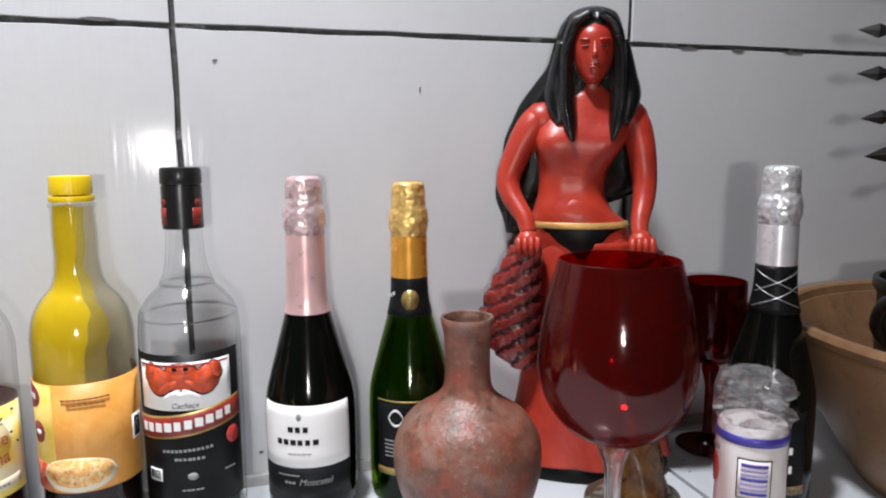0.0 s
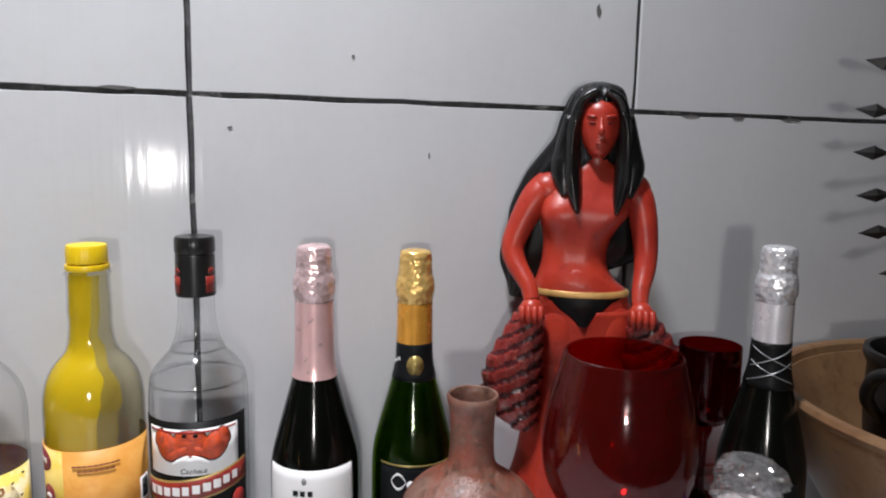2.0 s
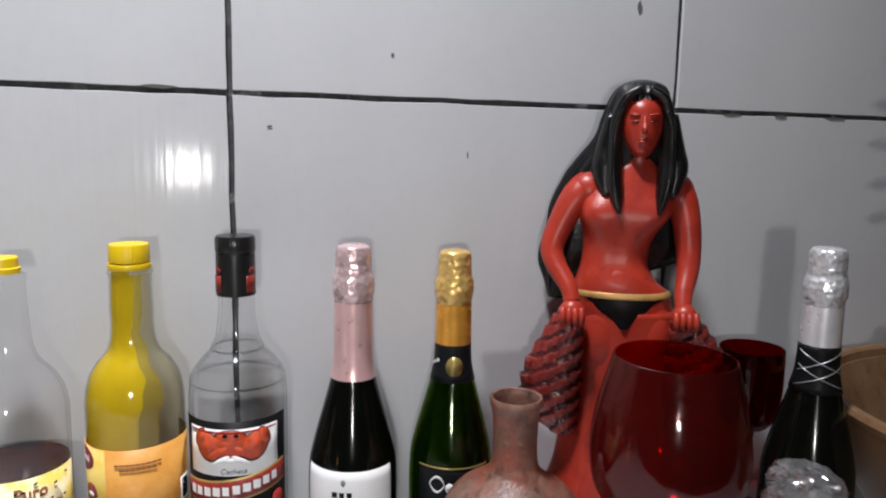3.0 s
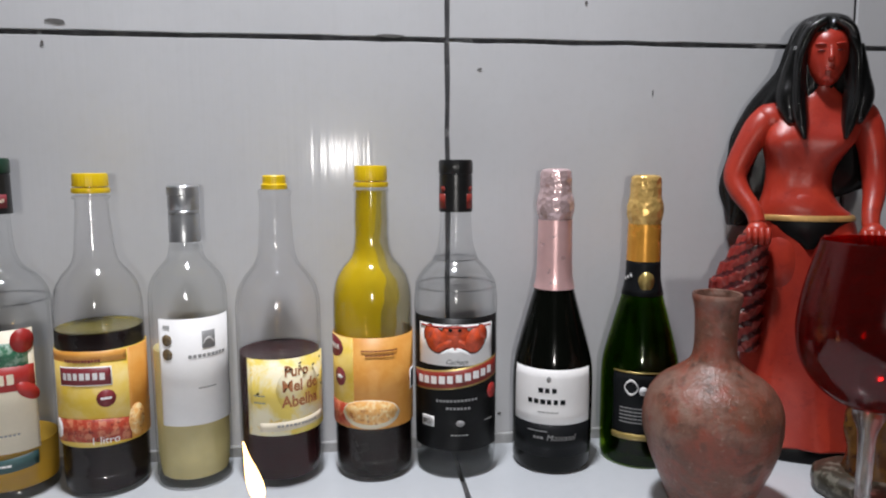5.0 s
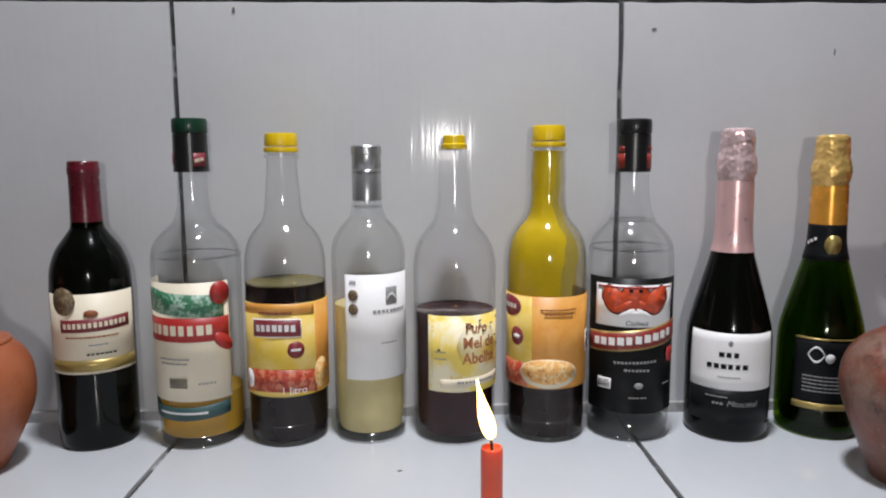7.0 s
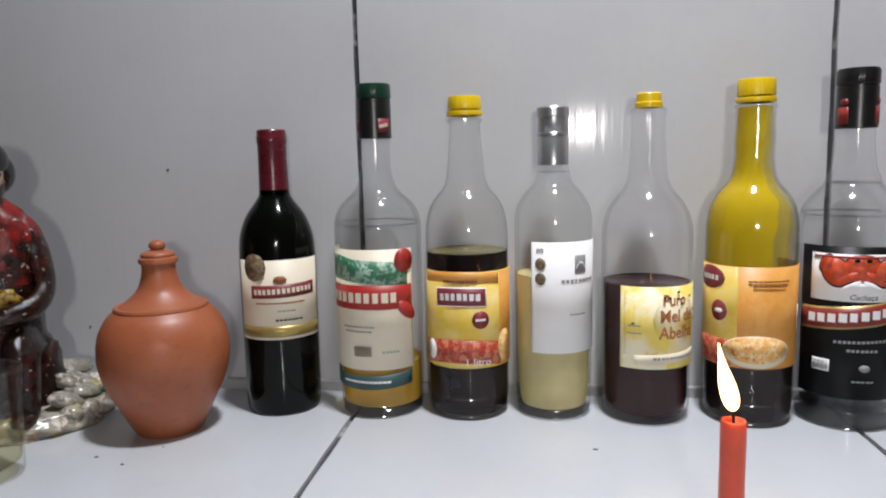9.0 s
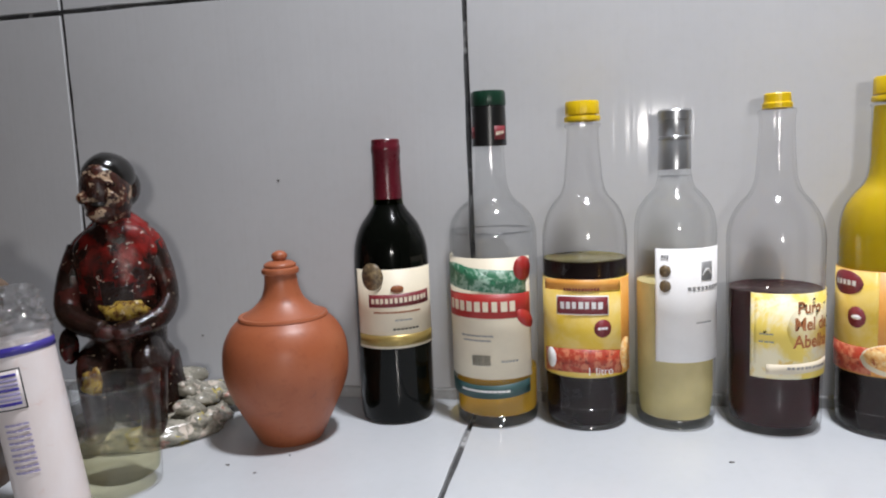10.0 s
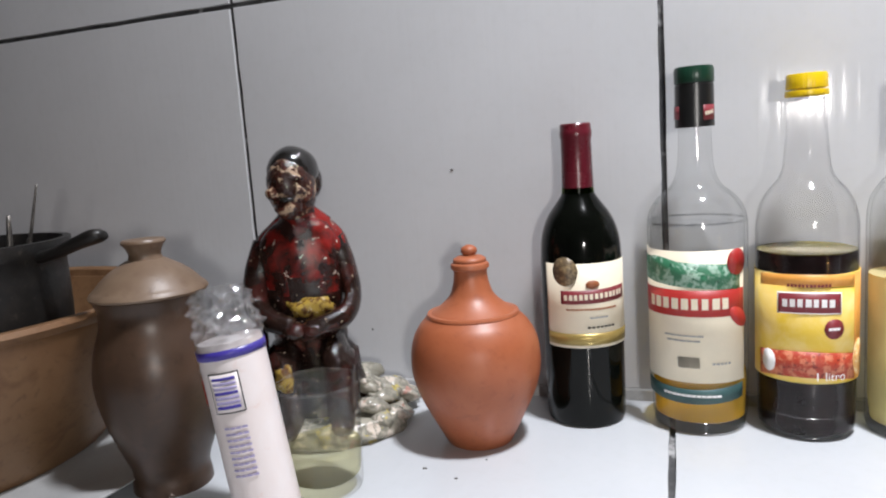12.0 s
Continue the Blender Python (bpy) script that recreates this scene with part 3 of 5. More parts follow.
def glass_ring(parent, r, z, fat=0.0009, name="moulded_ring"):
    fat *= 0.75
    """A raised ring moulded round the glass."""
    return part(name, lathe([(r + fat * math.cos(q * math.pi / 4), z + fat * 1.3 * math.sin(q * math.pi / 4)) for q in range(9)]), M_RIM, parent)


def long_cap(parent, z0, z1, r, mm, top, label):
    """A tall sleeve closure with a ridged upper ring."""
    cap = part("cap", lathe([(r * 0.80, z0 + 0.001), (r, z0), (r * 1.0, z0 + 0.001), (r * 0.985, z1 - 0.0155), (r * 0.95, z1 - 0.0150), (r * 0.95, z1 - 0.0142), (r * 0.985, z1 - 0.0138), (r * 0.98, z1 - 0.002), (r * 0.93, z1), (0, z1)]), mm, parent, label)
    part("cap_top", lathe([(r * 0.99, z1 - 0.0137), (r * 1.005, z1 - 0.0132), (r * 1.0, z1 - 0.0022), (r * 0.94, z1 + 0.0003), (0, z1 + 0.0003)], wobble=lambda a, q, z: 1 + 0.006 * (1 if math.sin(a * 40) > 0 else -1), seg=120), top, cap)
    return cap


def screw_cap(parent, z0, z1, r, mm, label):
    """A ribbed plastic screw cap with its tamper ring."""
    cap = part("cap", lathe([(r * 0.8, z0 + 0.0065), (r * 0.99, z0 + 0.0062), (r, z0 + 0.007), (r * 0.985, z1 - 0.0018), (r * 0.94, z1), (0, z1 + 0.0002)], seg=96, wobble=lambda a, q, z: 1 + 0.010 * (1 if math.sin(a * 32) > 0 else -1) if z < z1 - 0.001 else 1), mm, parent, label)
    part("tamper_ring", lathe([(r * 0.84, z0 + 0.0002), (r * 1.05, z0), (r * 1.08, z0 + 0.002), (r * 1.05, z0 + 0.0048), (r * 0.84, z0 + 0.0052)]), mm, cap)
    return cap


# spirit bottle with green closure
B = still_life_bottle("spirit_bottle", (-0.4425, -0.046, 0), "clear glass spirit bottle, cream label, little amber liquid inside", ROWG,
                      [(0.036, 0.0), (0.0405, 0.003), (0.0415, 0.012)] + glide([(0.0423, 0.03), (0.0430, 0.10), (0.0432, 0.175), (0.0428, 0.190), (0.0400, 0.2015), (0.0325, 0.2125), (0.0215, 0.2225), (0.0160, 0.236), (0.0142, 0.255), (0.0138, 0.282)], 4) + [(0.0135, 0.300)],
                      M_GLASS, (0.053, M_AMBER, "amber spirit"), wall=0.0026, floor_thick=0.011)
for r, z, fat in ((0.0426, 0.1905, 0.0008), (0.0416, 0.0128, 0.0007), (0.0392, 0.0022, 0.0012)):
    glass_ring(B, r, z, fat)
C = long_cap(B, 0.2735, 0.3255, 0.0168, M_BLACK_CAP, M_GREEN_CAP, "dark green and black closure")
band("cap_badge", 0.0168, 0.279, 0.292, 24, 70, M_MAROON, C, 0.0002)
bars("cap_print", 0.0168, 46, 0.2855, 0.010, 0.004, 4, M_CREAM, C, 0.0006, lean=0.001, seed=70)
band("cap_badge", 0.0168, 0.281, 0.292, -85, -50, M_MAROON, C, 0.0002)
R = 0.0430
L = band("label", R, 0.0505, 0.168, -102, 58, M_CREAM, B, label="cream paper label with a green forest and a red ribbon")
ribbon("forest_print", R, -18, 0.1475, 0.052, 0.022, M_FOREST, L, lean=-0.004)
oval("hill_print", R, -30, 0.150, 0.030, 0.010, M_FOREST, L, 0.0009, lean=-0.25)
ribbon("ribbon_print", R, -18, 0.1215, 0.057, 0.0235, M_RED, L, bow=0.0005)
oval("ribbon_tail", R, 48, 0.108, 0.0105, 0.008, M_RED, L, 0.0009, lean=-0.5)
bars("title_print", R, -14, 0.1215, 0.078, 0.0125, 9, M_CREAM, L, seed=3)
oval("seal", R, 45, 0.157, 0.0105, 0.0115, M_RED, L, 0.0013, label="red round seal")
bars("small_print", R, -18, 0.093, 0.035, 0.0014, 6, M_GREY, L, upright=False)
bars("small_print", R, -18, 0.0885, 0.030, 0.0014, 5, M_GREY, L, upright=False, seed=4)
bars("barcode", R, -12, 0.069, 0.019, 0.010, 12, M_CHARCOAL, L, seed=5)
bars("small_print", R, 25, 0.068, 0.018, 0.0022, 5, M_GREY, L, seed=6)
ribbon("foot_band", R, -18, 0.0415, 0.055, 0.0135, M_TEAL, B, 0.0005, bow=-0.004, label="dark teal lower label")
bars("small_print", R, -10, 0.0385, 0.052, 0.002, 12, M_PAPER, L, upright=False, seed=7)

# palm oil bottle
PET = [(0.028, 0.0), (0.0365, 0.0015), (0.0388, 0.006), (0.0395, 0.016)] + glide([(0.0398, 0.03), (0.0400, 0.07), (0.0404, 0.12), (0.0405, 0.172), (0.0398, 0.188), (0.0365, 0.203), (0.0300, 0.2145), (0.0225, 0.2235), (0.0188, 0.234), (0.0172, 0.250), (0.0153, 0.272), (0.0146, 0.286)], 4)
B = still_life_bottle("oil_bottle", (-0.353, -0.046, 0), "clear plastic bottle half full of dark palm oil, orange label", ROWG,
                      PET + [(0.0168, 0.2875), (0.0168, 0.2895), (0.0135, 0.290), (0.0132, 0.303)], M_PET, (0.162, M_OIL, "dark palm oil"), wall=0.0010, floor_thick=0.004)
part("oil_skin", lathe([(0, 0.1618), (0.0385, 0.1618), (0.0389, 0.1626), (0.038, 0.1624), (0, 0.1623)]), M_OIL_TOP, B, "olive green oil surface")
for r, z, fat in ((0.0397, 0.0215, 0.0007), (0.0378, 0.0030, 0.0010)):
    glass_ring(B, r, z, fat)
screw_cap(B, 0.2925, 0.3112, 0.0160, M_YELLOW_CAP, "yellow ribbed screw cap")
R = 0.0404
L = band("label", R, 0.053, 0.146, -120, 135, M_YELLOW, B, label="yellow and orange printed label")
band("orange_panel", R, 0.054, 0.1455, 52, 134, M_ORANGE, L, 0.0007)
ribbon("top_print", R, -8, 0.1395, 0.042, 0.010, M_ORANGE, L, bow=0.002)
bars("small_print", R, -5, 0.1370, 0.034, 0.0034, 12, M_MAROON, L, seed=8)
ribbon("title_ground", R, -5, 0.1215, 0.0255, 0.0185, M_PAPER, L, bow=0.001)
ribbon("title_panel", R, -5, 0.1215, 0.0245, 0.0165, M_MAROON, L, 0.0010, bow=0.001)
bars("title_print", R, -5, 0.1215, 0.042, 0.0085, 7, M_PAPER, L, 0.0013, seed=9, bow=0.001)
oval("badge", R, 22, 0.100, 0.0085, 0.0085, M_MAROON, L, 0.0010)
bars("badge_print", R, 22, 0.100, 0.010, 0.0022, 3, M_PAPER, L, 0.0013, upright=False)
ribbon("food_picture", R, -8, 0.0655, 0.043, 0.0225, M_FOOD, L, 0.0010, bow=0.004)
oval("food_picture", R, 62, 0.072, 0.010, 0.016, M_STEW, L, 0.0012)
oval("food_picture", R, -52, 0.069, 0.007, 0.010, M_PAPER, L, 0.0013)
words("volume_print", "1 litro", R, 18, 0.0590, 0.0105, M_PAPER, L, 0.0016)

# white wine bottle
WINE = [(0.031, 0.0), (0.0352, 0.002), (0.0366, 0.008)] + glide([(0.0368, 0.03), (0.0371, 0.10), (0.0373, 0.178), (0.0370, 0.192), (0.0340, 0.206), (0.0260, 0.2185), (0.0180, 0.2275), (0.0150, 0.240), (0.0142, 0.256), (0.0138, 0.272)], 4)
B = still_life_bottle("white_wine_bottle", (-0.2685, -0.043, 0), "clear glass bottle of pale white wine, grey screw closure", ROWG,
                      WINE + [(0.0136, 0.290)], M_GLASS, (0.139, M_PALE_WINE, "pale yellow white wine"), wall=0.0026, floor_thick=0.010)
for r, z, fat in ((0.0157, 0.2375, 0.0006), (0.0366, 0.0100, 0.0007), (0.0340, 0.0020, 0.0012)):
    glass_ring(B, r, z, fat)
C = part("cap", lathe([(0.0138, 0.2445), (0.0150, 0.244), (0.0148, 0.270), (0.0144, 0.2706), (0.0144, 0.2716), (0.0149, 0.2722), (0.0149, 0.2742), (0.0144, 0.2748), (0.0144, 0.2758), (0.0148, 0.2764), (0.0147, 0.2965), (0.0138, 0.2985), (0, 0.2985)]), M_GREY_CAPSULE, B, "grey metal screw closure")
part("cap_ridge", lathe([(0.0147, 0.2895), (0.0152, 0.290), (0.0152, 0.2975), (0.0140, 0.2992), (0, 0.2992)], seg=120, wobble=lambda a, q, z: 1 + 0.006 * (1 if math.sin(a * 40) > 0 else -1)), M_GREY_CAPSULE, C)
R = 0.0373
L = band("label", R, 0.067, 0.173, -34, 83, M_PAPER, B, label="plain white paper label")
band("emblem", R, 0.143, 0.160, 30, 50, M_GREY, L, 0.0007, label="small grey emblem")
ribbon("emblem_peak", R, 40, 0.148, 0.0055, 0.0022, M_PAPER, L, 0.0010, bow=0.005)
bars("title_print", R, 40, 0.136, 0.040, 0.0042, 9, M_GREY, L, 0.0008, seed=10)
oval("medal", R, -20, 0.1525, 0.0052, 0.0056, M_SEAL, L, 0.0008, label="brown medal sticker")
oval("medal", R, -20, 0.1385, 0.0052, 0.0056, M_SEAL, L, 0.0008, label="brown medal sticker")
bars("small_print", R, -20, 0.1655, 0.007, 0.004, 3, M_GREY, L, 0.0008, seed=11)
bars("small_print", R, 36, 0.104, 0.018, 0.0013, 5, M_GREY, L, 0.0008, upright=False, seed=12)

# honey bottle
HONEY = [(0.030, 0.0), (0.0395, 0.002), (0.0412, 0.007), (0.0415, 0.02)] + glide([(0.0413, 0.03), (0.0416, 0.09), (0.0420, 0.165), (0.0418, 0.180), (0.0385, 0.196), (0.0310, 0.2095), (0.0225, 0.220), (0.0180, 0.232), (0.0163, 0.250), (0.0152, 0.272), (0.0150, 0.288)], 4)
B = still_life_bottle("honey_bottle", (-0.180, -0.046, 0), "clear glass bottle half full of dark honey, yellow label", ROWG,
                      HONEY + [(0.0160, 0.2890), (0.0162, 0.2925), (0.0150, 0.2945), (0.0118, 0.2948), (0.0112, 0.297)], M_PET, (0.132, M_HONEY, "dark honey"), wall=0.0022, floor_thick=0.008)
part("cap", lathe([(0.0102, 0.2948), (0.0126, 0.2952), (0.0128, 0.2995), (0.0114, 0.3003), (0.0112, 0.3075), (0.0104, 0.3086), (0, 0.3086)], seg=96, wobble=lambda a, q, z: 1 + 0.010 * math.sin(a * 28)), M_YELLOW_CAP, B, "small yellow push-in cap")
R = 0.0419
L = band("label", R, 0.0555, 0.1325, -41, 86, M_MEL_YELLOW, B, label="yellow paper label with bees")
band("label_ground", R, 0.068, 0.128, -36, 82, M_MEL_YELLOW, L, 0.0006)
oval("label_cloud", R, 32, 0.101, 0.024, 0.024, M_MEL_YELLOW, L, 0.0008)
ribbon("label_foot", R, 26, 0.0655, 0.036, 0.009, M_CREAM, L, 0.0007, lean=0.0015)
words("title_print", "Puro", R, 28, 0.1195, 0.0145, M_HONEY_INK, L, 0.0013, squeeze=0.9, bold=0.0004)
words("title_print", "Mel de", R, 34, 0.1045, 0.0160, M_HONEY_INK, L, 0.0013, squeeze=0.9, bold=0.0004)
words("title_print", "Abelha", R, 34, 0.0890, 0.0160, M_HONEY_INK, L, 0.0013, squeeze=0.9, bold=0.0004)
rnd = random.Random(5)
for q in range(9):
    oval("bee_print", R, rnd.uniform(-32, 80), rnd.choice((0.127, 0.122, 0.116, 0.108, 0.098)), 0.0016, 0.0009, M_BLACK, L, 0.0014, lean=rnd.uniform(-0.8, 0.8))
bars("small_print", R, -22, 0.096, 0.012, 0.0012, 3, M_GREY, L, upright=False, seed=13)
bars("small_print", R, -22, 0.089, 0.013, 0.0012, 3, M_GREY, L, upright=False, seed=14)
bars("small_print", R, 30, 0.0655, 0.044, 0.0028, 11, M_GREY, L, seed=15)

# palm oil bottle, emptied and coated with yellow fat
B = still_life_bottle("fat_coated_bottle", (-0.0845, -0.0465, 0), "plastic oil bottle coated inside with yellow fat, dark oil below", ROWG,
                      [q for q in PET if q[1] < 0.255] + [(0.0176, 0.262), (0.0170, 0.280), (0.0170, 0.2915), (0.0182, 0.2925), (0.0182, 0.2945), (0.0145, 0.2950), (0.0142, 0.309)], M_PET_OIL, (0.058, M_OIL, "dark palm oil"), wall=0.0010, floor_thick=0.004)
fat = [q for q in PET if 0.055 < q[1] < 0.255] + [(0.0176, 0.262), (0.0170, 0.280), (0.0165, 0.293)]
fat_edge = lambda z: 14 + 5 * math.sin(z * 70) + 9 * noise.noise((0, 0, z * 60))
thin_edge = lambda z: fat_edge(z) + 24 + 14 * noise.noise((3, 0, z * 45))
for start, stop, mm, text in ((lambda z: -168, fat_edge, M_YELLOW_FAT, "yellow fat clinging to the inside"), (fat_edge, thin_edge, M_MID_FAT, "thin yellow film of fat"), (thin_edge, lambda z: 192, M_PALE_FAT, "thin milky film of fat")):
    bm = bmesh.new()
    cols = []
    for i in range(31):
        col = []
        for r, z in fat:
            a = math.radians(start(z) + i / 30 * (stop(z) - start(z)))
            col.append([bm.verts.new((q * math.sin(a), -q * math.cos(a), z)) for q in (r - 0.0013, r - 0.0021)])
        cols.append(col)
    for A, C in zip(cols, cols[1:]):
        for k in range(len(fat) - 1):
            bm.faces.new((A[k][0], C[k][0], C[k + 1][0], A[k + 1][0]))
            bm.faces.new((A[k][1], A[k + 1][1], C[k + 1][1], C[k][1]))
    part("fat_film", bm, mm, B, text)
for r, z, fat in ((0.0397, 0.0215, 0.0007), (0.0378, 0.0030, 0.0010)):
    glass_ring(B, r, z, fat)
screw_cap(B, 0.2965, 0.3178, 0.0164, M_YELLOW_CAP, "yellow ribbed screw cap")
R = 0.0404
L = band("label", R, 0.057, 0.150, -128, 128, M_ORANGE, B, label="orange and yellow printed label with a stew picture")
band("yellow_panel", R, 0.080, 0.1495, -127, -30, M_YELLOW, L, 0.0007)
band("red_panel", R, 0.058, 0.082, -127, -36, M_FOOD, L, 0.0009)
oval("title_panel", R, -72, 0.138, 0.018, 0.011, M_MAROON, L, 0.0010)
bars("title_print", R, -72, 0.138, 0.026, 0.006, 5, M_PAPER, L, 0.0013, seed=16)
oval("badge", R, -55, 0.108, 0.0085, 0.0095, M_MAROON, L, 0.0010)
oval("badge_print", R, -55, 0.108, 0.0045, 0.0020, M_PAPER, L, 0.0013)
oval("bowl_rim", R, -6, 0.0725, 0.031, 0.0150, M_CREAM, L, 0.0010)
oval("stew_picture", R, -6, 0.0745, 0.0285, 0.0125, M_STEW, L, 0.0013)
bars("small_print", R, 8, 0.137, 0.038, 0.0016, 9, M_INK_BROWN, L, upright=False, seed=17)
bars("small_print", R, 8, 0.1325, 0.030, 0.0016, 7, M_INK_BROWN, L, upright=False, seed=18)
band("barcode", R, 0.090, 0.112, 62, 82, M_PAPER, L, 0.0007)
bars("barcode", R, 72, 0.101, 0.010, 0.018, 8, M_CHARCOAL, L, 0.0010, seed=19)

# spirit bottle with the crab label
B = still_life_bottle("cachaca_bottle", (0.0022, -0.047, 0), "empty clear glass spirit bottle, black and white crab label", ROWG,
                      [(0.036, 0.0), (0.0408, 0.003), (0.0418, 0.012)] + glide([(0.0422, 0.03), (0.0430, 0.10), (0.0432, 0.172), (0.0427, 0.185), (0.0416, 0.1915), (0.0419, 0.1935), (0.0398, 0.201), (0.0320, 0.2120), (0.0226, 0.2215), (0.0229, 0.2235), (0.0186, 0.234), (0.0168, 0.246), (0.0158, 0.256), (0.0150, 0.278)], 4) + [(0.0140, 0.300)],
                      M_GLASS, None, wall=0.0028, floor_thick=0.016)
for r, z, fat in ((0.0414, 0.1945, 0.0009), (0.0228, 0.2225, 0.0010), (0.0420, 0.0175, 0.0008), (0.0392, 0.0022, 0.0013)):
    glass_ring(B, r, z, fat)
C = long_cap(B, 0.2710, 0.3233, 0.0172, M_BLACK_CAP, M_BLACK_CAP, "black sleeve closure with red print")
for a in (-62, 48):
    band("cap_print", 0.0172, 0.2745, 0.2895, a - 17, a + 17, M_CAP_RED, C, 0.0002)
    oval("cap_print", 0.0172, a + 4, 0.294, 0.004, 0.003, M_CAP_RED, C, 0.0003)
R = 0.0431
L = band("label", R, 0.031, 0.168, -79, 63, M_BLACK, B, label="black label with a white panel and a red crab")
ribbon("white_panel", R, -8, 0.1405, 0.0425, 0.042, M_PAPER, L, bow=0.0)
ribbon("red_line", R, -8, 0.1590, 0.0405, 0.0016, M_RED, L, 0.0013)
for a, zz, ru, rz, ln in ((-9, 0.1480, 0.0165, 0.0115, 0.0), (-36, 0.146, 0.0115, 0.0125, -0.25), (19, 0.146, 0.0115, 0.0125, 0.25), (-9, 0.1555, 0.0125, 0.0050, 0.0), (-46, 0.153, 0.0055, 0.0070, 0.5), (29, 0.153, 0.0055, 0.0070, -0.5), (-24, 0.140, 0.009, 0.004, 0.5), (6, 0.140, 0.009, 0.004, -0.5)):
    oval("crab_outline", R, a, zz - 0.0004, ru + 0.0011, rz + 0.0012, M_BLACK, L, 0.00095, lean=ln)
    oval("crab_print", R, a, zz, ru, rz, M_ORANGE_RED, L, 0.0011 + 0.0001 * (abs(a) % 3), lean=ln)
for a in (-15, -3):
    oval("crab_eye", R, a, 0.156, 0.0022, 0.0016, M_BLACK, L, 0.0016)
for a, ln in ((-20, 0.5), (2, -0.5), (-9, 0.0)):
    oval("crab_claw", R, a, 0.1335, 0.008, 0.0028, M_PAPER, L, 0.0017, lean=ln)
words("kind_print", "Cachaça", R, -6, 0.1235, 0.0068, M_CHARCOAL, L, 0.0012, slant=0.25)
ribbon("ribbon_edge", R, -8, 0.1085, 0.0520, 0.0205, M_GOLD_PRINT, L, 0.0011, bow=-0.002, lean=0.007)
ribbon("title_ribbon", R, -8, 0.1085, 0.0518, 0.0170, M_CAP_RED, L, 0.0013, bow=-0.002, lean=0.007)
bars("title_print", R, -8, 0.1085, 0.088, 0.0100, 10, M_PAPER, L, 0.0017, lean=0.006, bow=-0.002, seed=20)
bars("script_print", R, -6, 0.0835, 0.044, 0.0030, 12, M_GREY, L, 0.0008, lean=0.001, seed=21)
bars("script_print", R, -4, 0.0755, 0.026, 0.0030, 7, M_GREY, L, 0.0008, seed=22)
oval("red_seal", R, 46, 0.090, 0.007, 0.008, M_RED, L, 0.0019, label="small red seal")
band("barcode", R, 0.0545, 0.0655, -58, -38, M_PAPER, L, 0.0007)
bars("barcode", R, -48, 0.060, 0.013, 0.0085, 9, M_CHARCOAL, L, 0.0010, seed=23)
oval("crest", R, -2, 0.0600, 0.0045, 0.0032, M_GREY, L, 0.0010)
bars("small_print", R, -2, 0.0475, 0.019, 0.0018, 5, M_GREY, L, 0.0008, seed=24)
bars("small_print", R, 42, 0.0600, 0.012, 0.0014, 4, M_GREY, L, 0.0008, upright=False, seed=25)


def crumple(seed, amount):
    return lambda a, r, z: 1 + amount * noise.noise((math.cos(a) * 3.1 + seed, math.sin(a) * 3.1, z * 260)) + amount * 0.6 * noise.noise((math.cos(a) * 9 + seed, math.sin(a) * 9, z * 520))


SPARK = [(0.030, 0.0), (0.0398, 0.002), (0.0416, 0.008)] + glide([(0.0421, 0.03), (0.0422, 0.06), (0.0422, 0.092), (0.0408, 0.112), (0.0362, 0.132), (0.0305, 0.153), (0.0250, 0.173), (0.0204, 0.1905), (0.0180, 0.205), (0.0172, 0.232), (0.0168, 0.262)], 4)
FOILHEAD = [(0.0172, 0.262), (0.0178, 0.266), (0.0192, 0.2705), (0.0195, 0.278), (0.0186, 0.2845), (0.0170, 0.290), (0.0166, 0.297), (0.0164, 0.306), (0.0150, 0.3125), (0.0100, 0.3145), (0, 0.3148)]


def sparkling(name, place, label, glass, foil_head, foil_neck, neck_low, liquid=None, k=1.0, grow=1.0, foil_text=""):
    """A sparkling wine bottle with a foiled neck. grow scales its heights."""
    ob = thing(name, place, label, "bottle", ROWG)
    prof = [(r * k, z * grow) for r, z in SPARK] + [(0.0155 * k, 0.290 * grow)]
    if liquid:
        part("body", lathe(shell(prof, 0.003, 0.012)), glass, ob)
        part("liquid", lathe(filling(prof, liquid[0], 0.012, 0.003)), liquid[1], ob)
    else:
        part("body", lathe([(0, 0.004), (0.022, 0.0015)] + prof + [(0, prof[-1][1])]), glass, ob)
    neck = [(r + 0.0010, z) for r, z in prof if neck_low * grow < z <= 0.262 * grow]
    low = radius_at(prof, neck_low * grow)
    part("neck_foil", lathe([(low - 0.0006, neck_low * grow), (low + 0.0010, neck_low * grow)] + neck, seg=64, wobble=lambda a, r, z: 1 + 0.0015 * noise.noise((math.cos(a) * 5, math.sin(a) * 5, z * 90))), foil_neck, ob, foil_text)
    part("cork_foil", lathe(glide([(r * k, z * grow) for r, z in FOILHEAD[:-1]], 4) + [(0, FOILHEAD[-1][1] * grow)], seg=72, wobble=crumple(place[0] * 50, 0.030)), foil_head, ob)
    return ob, prof


B, prof = sparkling("sparkling_wine_bottle", (0.1065, -0.052, 0), "dark sparkling wine bottle, pink foil neck, white label", M_DARK_GLASS, M_PINK_FOIL, M_PINK_SMOOTH, 0.190, foil_text="smooth pink foil")
R = 0.0423
body_r = lambda z: radius_at(prof, max(z, 0.03))
L = band("label", R, 0.0545, 0.112, -79, 47, M_PAPER, B, label="white paper label", bulge=body_r, steps=6)
bars("title_print", R, -21, 0.0905, 0.021, 0.0065, 3, M_CHARCOAL, L, 0.0009, seed=26)
bars("title_print", R, -23, 0.0785, 0.041, 0.0065, 6, M_CHARCOAL, L, 0.0009, seed=27)
oval("emblem", R, -21, 0.102, 0.0022, 0.0032, M_GREY, L, 0.0002)
